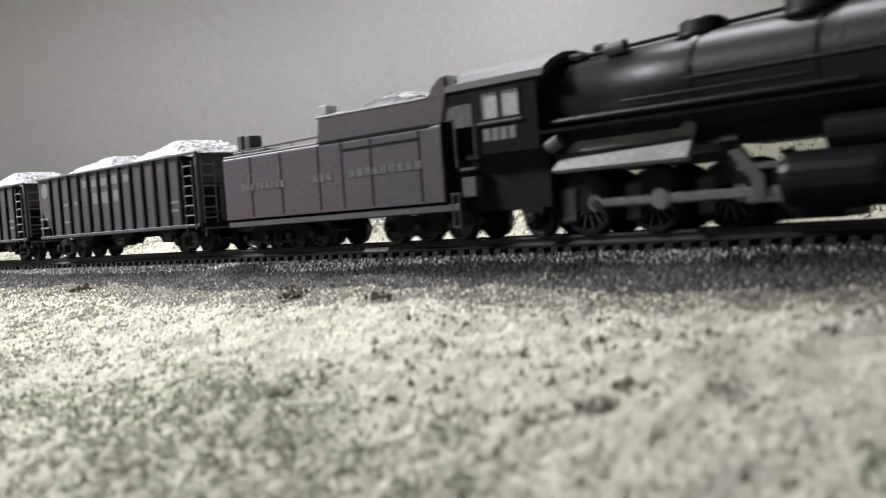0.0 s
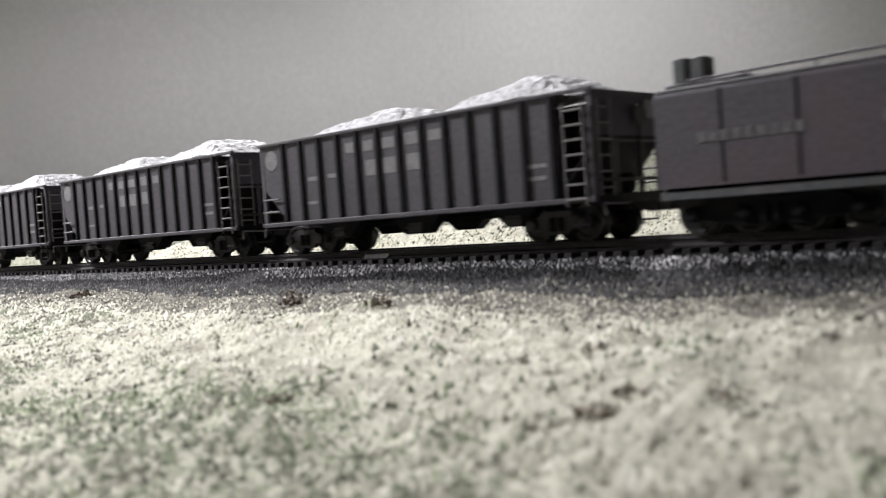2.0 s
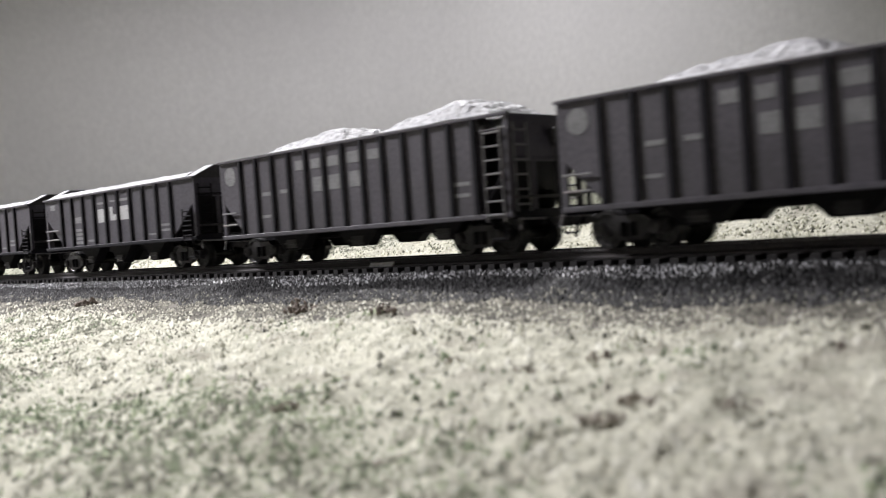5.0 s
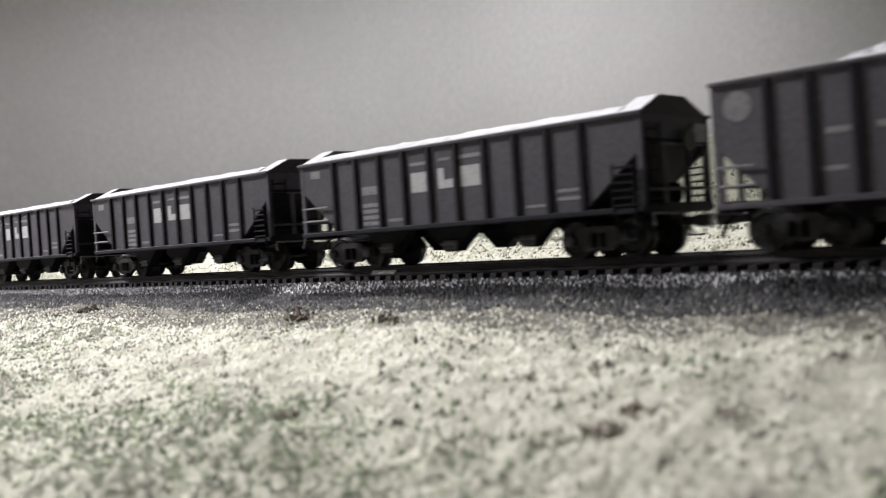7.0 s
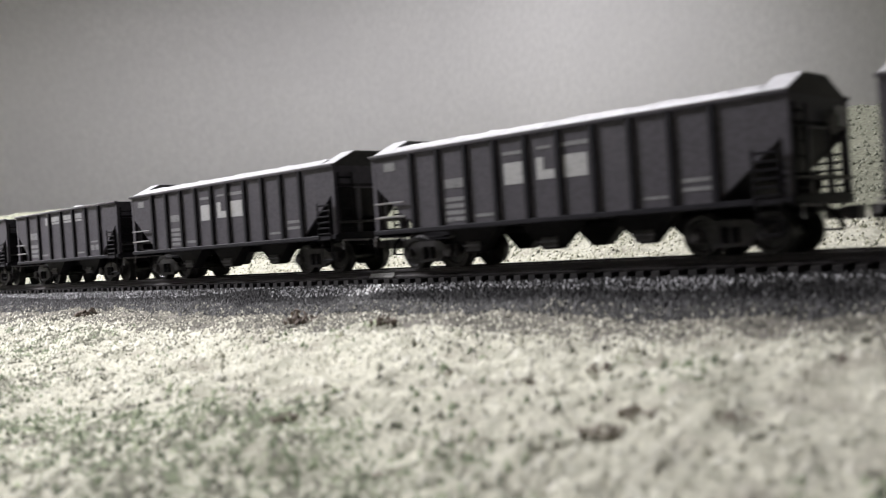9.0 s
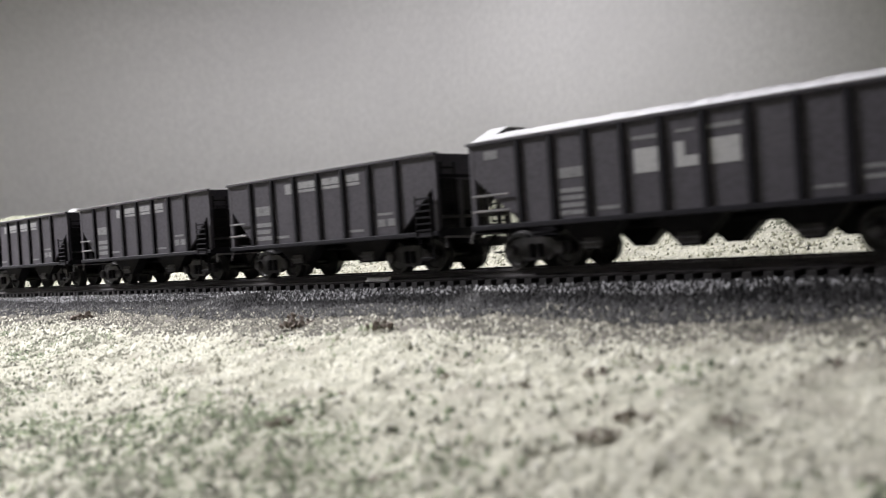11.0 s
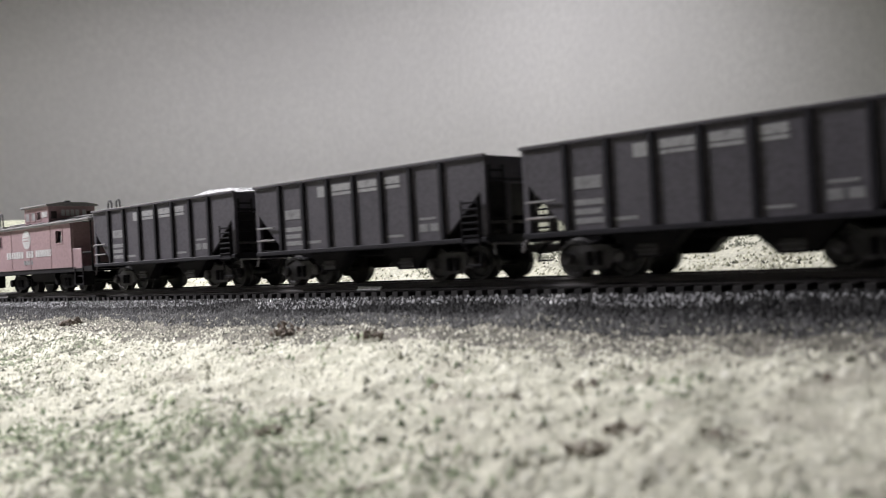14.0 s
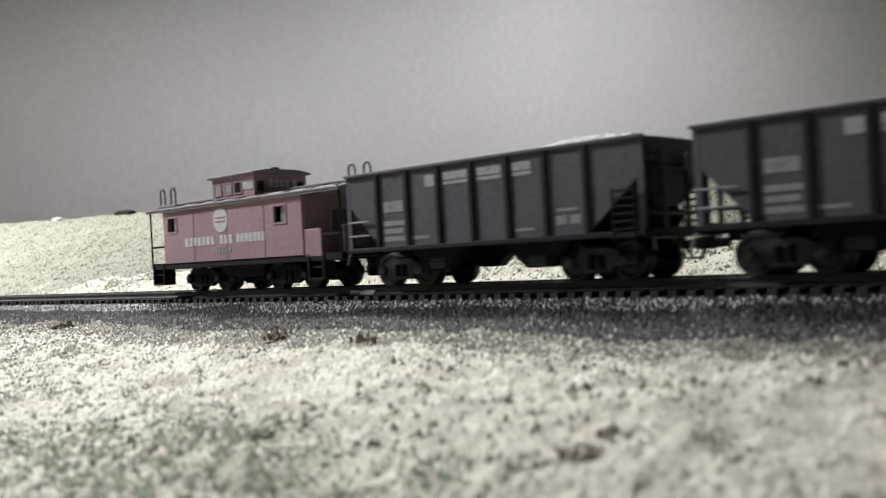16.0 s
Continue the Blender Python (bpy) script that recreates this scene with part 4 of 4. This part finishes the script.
    part("lettering", B(*[(27 + 3.0 * k, 29.2 + 3.0 * k, -w - 0.15, -w + 0.05, 18.2, 21.6) for k in range(7)], *[(51 + 3.0 * k, 53.2 + 3.0 * k, -w - 0.15, -w + 0.05, 18.2, 21.6) for k in range(3)], *[(62 + 2.6 * k, 64.0 + 2.6 * k, -w - 0.15, -w + 0.05, 18.2, 21.6) for k in range(7)]), LETTER_WHITE, car, "row of white lettering bars")
    part("number_bar", B(*[(47.5 + 2.2 * k, 49.2 + 2.2 * k, -w - 0.15, -w + 0.05, 14.6, 16.8) for k in range(5)]), LETTER_GREY, car)
    em = lathe([(-0.1, 0.1), (-0.1, 4.7), (0.1, 4.7), (0.1, 0.1)], 26, "y")
    part("emblem", em, LETTER_WHITE, car, "round white emblem", at=(0.0520, -(w + 0.1) * 0.001, 0.0274))
    part("emblem_bar", B((48.8, 55.2, -w - 0.35, -w - 0.2, 26.6, 27.1), (48.8, 55.2, -w - 0.35, -w - 0.2, 28.2, 28.6)), CABOOSE_RED, car)

    def loops(x, y, way):
        bars = []
        for dx in (0.0, 8.0 * way):
            bars += [((x + dx, y, z1 + 1.0), (x + dx, y, z1 + 8.4), 0.45), ((x + dx, y, z1 + 8.4), (x + dx + 1.0, y, z1 + 9.4), 0.45), ((x + dx + 1.0, y, z1 + 9.4), (x + dx + 2.6, y, z1 + 9.2), 0.45), ((x + dx + 2.6, y, z1 + 9.2), (x + dx + 3.4, y, z1 + 7.4), 0.45), ((x + dx + 3.4, y, z1 + 7.4), (x + dx + 3.4, y, z1 + 2.0), 0.4)]
        bars.append(((x - 1, y, z1 + 2.0), (x + 12 * way, y, z1 + 2.0), 0.8))
        part("ladder_rail", rods(*bars, n=6), ROOF_GREY, car, "hooped ladder hand rails over the roof end")
    loops(4.5, -13.5, 1)
    loops(117.0, -1.0, -1)
    for s in (-1, 1):
        part("platform_panel", B((101.6, 110.5, *sorted((s * (w - 0.9), s * (w - 0.3))), z0 - 0.8, z0 + 8.8), bevel=0.2), CABOOSE_RED, car, "red side panel of the end platform")
    part("end_railing", B((119.6, 120.2, -14.5, -4.5, z0, z0 + 8.6), (119.6, 120.2, 4.5, 14.5, z0, z0 + 8.6), bevel=0.2), CABOOSE_RED, car, "red panelled railing of the end platform")
    part("railing_cap", rods(((119.9, -15, z0 + 9.0), (119.9, 15, z0 + 9.0), 0.5), n=6), LADDER_AND_EDGE_LIGHT, car, "pale worn top rail")
    part("brake_wheel", lathe([(-0.3, 0.5), (-0.3, 3.2), (0.3, 3.2), (0.3, 0.5)], 16, "x"), UNDER_BLACK, car, at=(0.1235, -0.006, 0.0225))
    part("equipment_box", B((44, 72, -12, 12, 5.6, z0 - 2)), UNDER_BLACK, car)
    for x in (33, 87):
        truck(car, x, 20.0, 2, mat=UNDER_BLACK)
    coupler(car, 122, 1)
    return car


caboose = caboose_car()
TRAIN.append((caboose, (last_x - 125.4) * 0.001))


def tender_car():
    """The tender; millimetres from its rear."""
    car = thing("tender", "long satin black locomotive tender carrying coal", "tender")
    w = 17.0

    def shell(x0, x1, z0, z1, r):
        prof = [(-w, z0), (w, z0)] + [(w - r + r * math.cos(a), z1 - r + r * math.sin(a)) for a in (0, 0.4, 0.8, 1.2, 1.57)] + [(-w + r - r * math.sin(a), z1 - r + r * math.cos(a)) for a in (0, 0.4, 0.8, 1.2, 1.57)]
        return prism(prof, x0, x1, "x")
    part("tank", shell(0, 116.5, 12.2, 36.2, 1.6), TENDER_PAINT, car, "satin black water tank")
    up = [(58.0, 36), (59.5, 44.4), (111.8, 44.0), (113.0, 45.2), (117.5, 49.0), (119.5, 49.5), (119.5, 44), (117, 36)]
    for s in (-1, 1):
        ya, yb = sorted((s * (w - 0.9), s * (w - 0.1)))
        part("bunker_side", prism(up, ya, yb), TENDER_PAINT, car)
        part("bunker_rail", rods(((58.5, s * (w - 0.4), 44.6), (112, s * (w - 0.4), 44.2), 0.55), n=8), GRAPHITE, car, "lighter grey rim of the coal bunker")
        part("deck_edge", rods(((0.5, s * (w - 0.6), 36.1), (58, s * (w - 0.6), 36.1), 0.5), n=8), GRAPHITE, car, "lighter grey deck edge")
        part("deck_rail", rods(((8, s * (w - 3), 38.2), (58, s * (w - 3), 38.6), 0.35), *[((x, s * (w - 3), 36), (x, s * (w - 3), 38.4), 0.3) for x in (9, 24, 40, 56)], n=6), TENDER_PAINT, car)
        part("seam", B(*[(x, x + 0.5, *sorted((s * (w - 0.05), s * (w + 0.18))), 13, 35) for x in (17.5, 36, 57.5, 70, 84.5, 107)], (70, 107, *sorted((s * (w - 0.05), s * (w + 0.2))), 32.0, 32.7), (58, 112, *sorted((s * (w - 0.12), s * (w + 0.2))), 35.6, 36.3)), UNDER_BLACK, car)
        part("frame_rail", B((0, 122, *sorted((s * (w - 2.6), s * (w - 0.6))), 9.2, 11.4), bevel=0.2), GRAPHITE, car, "dull grey tender frame")
    part("lettering", B(*[(11.5 + 3.0 * k, 13.8 + 3.0 * k, -w - 0.2, -w, 22.6, 25.2) for k in range(9)], *[(54.5 + 3.6 * k, 57.4 + 3.6 * k, -w - 0.2, -w, 22.8, 25.4) for k in range(3)], *[(73.5 + 3.9 * k, 76.6 + 3.9 * k, -w - 0.2, -w, 23, 25.6) for k in range(9)]), LETTER_DIM, car, "faded lettering bars along the tank")
    part("bunker_back", B((58.6, 59.6, -w + 0.9, w - 0.9, 36, 44.2)), TENDER_PAINT, car)
    part("bunker_floor", B((59, 116, -w + 0.9, w - 0.9, 36, 37)), UNDER_BLACK, car)
    part("coal", heap(70, 114, 15.8, 42.2, [(90, 20, 7.0)], 5.5, 1.3, 1.1), COAL, car, "glinting heap of coal")
    part("hatch", B((59.8, 71.5, -15, 11, 43.6, 45.6), (57.6, 62.0, -15, -10, 44, 48.8), bevel=0.3), LOAD_FLAT, car, "pale coal bunker hatch box")
    # hatch in lighter grey: the light on its posts, put into colour
    part("water_hatch", B((3, 6.5, -12, -6, 36.2, 44.5), (8, 11.5, -12, -6, 36.2, 44.2), (1, 22, -13, 2, 36.2, 38.2), bevel=0.4), GRAPHITE, car, "twin black water hatch posts, painted grey as lit")
    part("frame", B((0, 121, -13.5, 13.5, 9.0, 12.3)), UNDER_BLACK, car)
    part("bunker_front", prism([(111, 36), (111.5, 44), (113.6, 47.2), (117, 49.6), (120.5, 50.0), (123.4, 48.0), (125, 44.5), (125.4, 40), (125, 36.5)], -16.2, 16.2), GRAPHITE, car, "rounded front of the coal bunker")
    part("front_sheet", B((116, 117, -w + 1, w - 1, 10, 44)), UNDER_BLACK, car)
    part("step", B((118.5, 122.5, -16.5, -13, 14, 14.7), (119, 122, -16.5, -13.5, 4, 4.8), (119, 119.6, -16.5, -13.5, 4, 14), (121.6, 122.2, -16.5, -13.5, 4, 14)), TRUCK_GREY, car)
    ladder(car, -0.6, -14, 12, 36, 5, "y", 6, 0.35, False)
    truck(car, 27.0, 13.5, 4, 5.6, "black four-axle tender truck", UNDER_BLACK)
    truck(car, 101.0, 14.5, 3, 5.6, "black three-axle tender truck", UNDER_BLACK)
    coupler(car, 0, -1)
    part("drawbar", B((120, 128, -2, 2, 8, 10)), UNDER_BLACK, car)
    return car


tender = tender_car()
TRAIN.append((tender, -0.3165))

RODS = []  # rods that swing round with the driving wheels: object, centre (x, z), crank radius


def locomotive():
    """The steam locomotive; millimetres from the rear of its cab roof."""
    eng = thing("steam_locomotive", "black steam locomotive with grey rods and glossy boiler", "locomotive")
    w = 16.4
    # cab with open windows
    for s in (-1, 1):
        ya, yb = sorted((s * (w - 0.8), s * w))
        part("cab_side", holed([0, 10, 12.6, 28.2, 34], [25, 34.4, 40.2, 43.0, 45], [(12.6, 28.2, 34.4, 43.0), (0, 10, 25, 40.2)], ya, yb), LOCO_BLACK, eng, "black cab side")
        fr = B((12.6, 28.2, *sorted((s * (w - 0.6), s * (w + 0.3))), 34.2, 35.0), (12.6, 28.2, *sorted((s * (w - 0.6), s * (w + 0.3))), 42.4, 43.2), (19.8, 20.8, *sorted((s * (w - 0.6), s * (w + 0.1))), 35, 42.4), (12.4, 13.2, *sorted((s * (w - 0.6), s * (w + 0.3))), 34.2, 43.2), (27.6, 28.4, *sorted((s * (w - 0.6), s * (w + 0.3))), 34.2, 43.2))
        part("window_frame", fr, UNDER_BLACK, eng)
        # panes painted pale: the brightness in the cab window, put into colour
        for xa, xb in ((13.2, 19.8), (20.8, 27.6)):
            part("window_pane", B((xa, xb, *sorted((s * (w - 0.5), s * (w - 0.3))), 35.0, 42.4)), LETTER_WHITE, eng, "cab window pane painted pale for the brightness in it")
        part("arm_rest", B((12, 29, *sorted((s * w, s * (w + 0.8))), 33.4, 34.2), bevel=0.2), GRAPHITE, eng)
        part("number_bar", B(*[(14 + 3.2 * k, 16.4 + 3.2 * k, *sorted((s * w, s * (w + 0.15))), 28.6, 32.2) for k in range(4)]), LETTER_GREY, eng, "faded number bars under the cab window")
        part("cab_hand_rail", rods(((2.5, s * (w - 0.2), 22), (2.5, s * (w - 0.2), 40), 0.4), ((11, s * (w + 0.6), 24), (11, s * (w + 0.6), 34), 0.35), n=6), GRAPHITE, eng)
        part("cab_step", B((3, 9, *sorted((s * 12, s * 16)), 21, 21.8), (4, 9, *sorted((s * 12, s * 16)), 13.2, 19.0)), GRAPHITE, eng)
        # sloped ash pan side and running board
        lo_, hi_ = (s * 15.8, 18.2), (s * 10.5, 27.4)
        slope = bmesh.new()
        ring = [(37, *lo_), (78.5, *lo_), (78.5, *hi_), (44, *hi_)]
        ring2 = [(p[0], p[1] - s * 1.2, p[2] - 0.9) for p in ring]
        va = [slope.verts.new(Vector(p) * 0.001) for p in ring]
        vb = [slope.verts.new(Vector(p) * 0.001) for p in ring2]
        slope.faces.new(va), slope.faces.new(vb[::-1])
        for k in range(4):
            slope.faces.new((va[k], vb[k], vb[(k + 1) % 4], va[(k + 1) % 4]))
        bmesh.ops.recalc_face_normals(slope, faces=slope.faces[:])
        part("ash_pan", slope, ASH_PAN_LIT, eng, "sloped grey ash pan side, painted lighter as lit from above")
        part("ash_pan_rib", rods(((38, s * 14.2, 22.0), (78, s * 13.2, 23.0), 0.55), n=6), UNDER_BLACK, eng)
        part("running_board", B((34, 235, *sorted((s * 11.5, s * 16.2)), 28.6, 29.5)), LOCO_BLACK, eng)
        part("boiler_rail", rods(((78, s * 14.2, 37.6), (236, s * 14.2, 37.6), 0.42), *[((x, s * 13.2, 37.2), (x, s * 14.2, 37.6), 0.3) for x in range(80, 236, 22)], n=6), TRUCK_GREY, eng, "thin worn boiler hand rail")
        part("steam_pipe", rods(((36, s * 13.4, 31.5), (120, s * 13.4, 31.5), 0.9), ((60, s * 14.4, 34.2), (110, s * 13.8, 34.2), 0.5), n=8), LOCO_BLACK, eng)
        part("injector", rods(((36, s * 14.5, 24.6), (40, s * 14.5, 26.5), 2.0), n=10), GRAPHITE, eng)
        # crosshead, guide bars, cylinder
        part("guide_bar", B((91, 103, *sorted((s * 13.0, s * 15.2)), 13.6, 15.2), (93, 103, *sorted((s * 13.0, s * 15.2)), 5.8, 7.2), bevel=0.2), GRAPHITE, eng)
        part("guide_yoke", prism([(89, 18.5), (92, 19), (97.5, 12), (97.5, 6.5), (95, 6.5), (94.6, 11)], *sorted((s * 12.6, s * 15.4))), GRAPHITE, eng, "grey valve gear bracket")
        part("cylinder", lathe([(103, 2), (103, 6.2), (105, 6.6), (124, 6.6), (126, 6.2), (126, 2)], 22, "x"), LOCO_BLACK, eng, at=(0, s * 0.0135, 0.0105))
        part("valve_chest", lathe([(112.5, 1), (112.5, 4), (128, 4), (128, 1)], 18, "x"), LOCO_BLACK, eng, at=(0, s * 0.0125, 0.0205))
    # rear of the cab side: its lit look is painted with a grey panel
    for s in (-1, 1):
        part("cab_rear_panel", B((2, 10, *sorted((s * (w - 0.9), s * (w + 0.1))), 33.6, 40.4), bevel=0.2), GRAPHITE, eng, "rear panel of the cab, painted grey as lit")
    part("cab_front", B((33, 34, -w + 0.8, w - 0.8, 25, 40)), LOCO_BLACK, eng)
    part("underside", B((-1, 34, -12.5, 12.5, 8.5, 24.5)), UNDER_BLACK, eng, "black pipework mass under the cab")
    part("cab_floor", B((6, 34, -w + 0.8, w - 0.8, 24, 25.2)), UNDER_BLACK, eng)
    roof = [(-w - 0.6, 44.6), (-w - 0.4, 46.6), (-13, 49.2), (-7, 51.6), (0, 52.4), (7, 51.6), (13, 49.2), (w + 0.4, 46.6), (w + 0.6, 44.6), (w - 0.6, 45), (12, 48.2), (6, 50.4), (0, 51.2), (-6, 50.4), (-12, 48.2), (-w + 0.6, 45)]
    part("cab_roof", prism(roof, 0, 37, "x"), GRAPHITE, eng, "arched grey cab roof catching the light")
    part("backhead", B((30, 33, -9, 9, 25.2, 38), bevel=1.0), UNDER_BLACK, eng)
    # boiler, firebox, smokebox
    boiler = lathe([(34, 2), (34, 13.0), (74, 13.8), (78, 14.2), (205, 14.2), (206, 14.8), (240, 14.8), (243, 13), (243, 2)], 40, "x")
    part("boiler", boiler, LOCO_BLACK, eng, "glossy black boiler", at=(0, 0, 0.0362), smooth=True)
    part("boiler_band", lathe([(78, 14.0), (78, 14.6), (79.6, 14.6), (79.6, 14.0)], 40, "x"), LOCO_BLACK, eng, at=(0, 0, 0.0362))
    for x in (110, 142, 174):
        part("boiler_band", lathe([(x, 14.0), (x, 14.5), (x + 1.2, 14.5), (x + 1.2, 14.0)], 40, "x"), LOCO_BLACK, eng, at=(0, 0, 0.0362))
    part("firebox", B((34, 76, -11.5, 11.5, 20, 34), bevel=1.5), UNDER_BLACK, eng)

    def dome(x, r, z0, z1, label):
        d = lathe([(z0, r * 1.25), (z0 + 1.2, r), (z1 - 1.6, r * 0.95), (z1 - 0.5, r * 0.7), (z1, r * 0.25)], 22, "z")
        part("dome", d, LOCO_BLACK, eng, label, at=(x * 0.001, 0, 0), smooth=True)
    dome(77, 6.6, 48.6, 54.2, "low black sand dome")
    dome(106, 7.4, 48.6, 57.0, "black steam dome")
    dome(128, 6.4, 48.6, 55.4, "low black sand dome")
    part("chimney", lathe([(48, 5.5), (50, 4.6), (57, 4.8), (58, 5.4), (58, 3.8)], 22, "z"), LOCO_BLACK, eng, at=(0.224, 0, 0))
    part("turret", B((38, 44, -6.5, 6.5, 47.6, 50.4), (44, 49, -3, 3, 48.4, 52.4), bevel=0.8), UNDER_BLACK, eng, "black steam turret and safety valves")
    part("roof_pipe", rods(((46, 3, 51.0), (100, 2, 52.4), 0.6), ((36, -6, 48.8), (60, -5, 49.8), 0.5), n=6), UNDER_BLACK, eng)
    part("generator", rods(((52, -7.5, 49.2), (58, -7.5, 49.6), 1.8), n=12), GRAPHITE, eng)
    part("frame", B((8, 240, -4.2, 4.2, 8.2, 13.6), (30, 44, -7, 7, 10, 20)), UNDER_BLACK, eng)
    part("brake_rigging", B((96.5, 113, -9.0, 9.0, 1.3, 13.5), (103, 128, -6.8, 6.8, 3.4, 17.0), bevel=0.5), UNDER_BLACK, eng, "black cylinder saddle and brake rigging")
    part("lower_frame", B((111, 240, -8, 8, 12, 26), (88, 111, -8, 8, 20.4, 27.5)), UNDER_BLACK, eng)
    part("smokebox_front", lathe([(243, 1), (243, 11), (245.5, 9.5), (246.5, 3)], 30, "x"), LOCO_BLACK, eng, at=(0, 0, 0.0362))
    part("pilot", prism([(238, 12), (250, 12), (258, 3), (256, 3), (238, 8)], -14, 14), LOCO_BLACK, eng)
    # wheels
    truck(eng, 27, 16.0, 1, 5.0, "black trailing truck", UNDER_BLACK)
    truck(eng, 232, 16.0, 1, 5.2, "black leading truck", UNDER_BLACK)
    R = 8.4
    for x in (44, 65, 86, 146, 167, 188):
        wl = lathe([(-10.2, 0.8), (-10.2, 2.4), (-9.2, 2.6), (-9.2, R * 0.8), (-10, R * 0.85), (-10, R), (-7.6, R), (-7.4, R + 0.7), (-6.8, R + 0.7), (-6.8, 1.6), (6.8, 1.6), (6.8, R + 0.7), (7.4, R + 0.7), (7.6, R), (10, R), (10, R * 0.85), (9.2, R * 0.8), (9.2, 2.6), (10.2, 2.4), (10.2, 0.8)], 30, "y")
        o = part("driving_wheel", wl, UNDER_BLACK, eng, "spoked black driving wheels", at=(x * 0.001, 0, R * 0.001))
        o["radius"] = R * 0.001
        spokes = bmesh.new()
        for s in (-1, 1):
            for k in range(14):
                a = k * math.pi / 7
                rod(spokes, (2.2 * math.cos(a), s * 9.5, 2.2 * math.sin(a)), (R * 0.82 * math.cos(a), s * 9.5, R * 0.82 * math.sin(a)), 0.45, 6)
            box(spokes, -0.008, -0.0035, s * 0.0102 - 0.0004, s * 0.0102 + 0.0004, -0.0045, 0.0045)
            rod(spokes, (4.6, s * 9.6, 0), (4.6, s * 13.6, 0), 1.2, 10)
        part("spoke", spokes, TRUCK_GREY, o, "cast spokes, counterweight and crank pin")
    for s in (-1, 1):
        y0, y1 = sorted((s * 11.4, s * 12.8))
        for first, last in ((44, 86), (146, 188)):
            mid_ = (first + last) / 2
            bm = B((first - mid_, last - mid_, y0, y1, -1.0, 1.0), bevel=0.2)
            for x in (first - mid_, 0, last - mid_):
                rod(bm, (x, y0 - 0.1, 0), (x, y1 + 0.1, 0), 2.2, 12)
            o = part("coupling_rod", bm, ROD_STEEL, eng, "dull steel coupling rod")
            RODS.append((o, mid_ * 0.001, R * 0.001, 0.0046, 0))
        y0, y1 = sorted((s * 13.2, s * 14.6))
        bm = B((0, 34, y0, y1, -1.2, 1.2), (33, 39, y0 - 0.2, y1 + 0.2, -3.0, 3.0), bevel=0.3)
        rod(bm, (0, y0 - 0.2, 0), (0, y1 + 0.2, 0), 2.6, 12)
        o = part("main_rod", bm, ROD_STEEL, eng, "dull steel main rod and crosshead")
        RODS.append((o, 0.065, R * 0.001, 0.0046, 1))
    return eng


engine = locomotive()
TRAIN.append((engine, -0.197))


# ---- what moves: the train along the rails, its wheels and rods ----
def motions():
    ts, ds = [t for t, _ in RUN], [d for _, d in RUN]
    for ob, x in TRAIN:
        walk(ob, [(t, pose(x + d, 0, 0)) for t, d in RUN])
    steps = [k * 2 / FPS for k in range(int(16.0 * FPS / 2) + 1)]
    gone = np.interp(steps, ts, ds)
    for ob, x in TRAIN:
        for o in ob.children_recursive:
            if "radius" in o.keys():
                r, at = o["radius"], o.location.copy()
                walk(o, [(t, pose(at.x, at.y, at.z, 0, math.degrees(g / r), 0)) for t, g in zip(steps, gone)])
    for o, cx, cz, crank, kind in RODS:
        rows = []
        for t, g in zip(steps, gone):
            a = g / cz
            px, pz = cx + crank * math.cos(a), cz - crank * math.sin(a)
            lean = math.degrees(math.asin((pz - cz) / 0.036)) if kind else 0.0
            rows.append((t, pose(px, 0, pz, 0, lean, 0)))
        walk(o, rows)


motions()
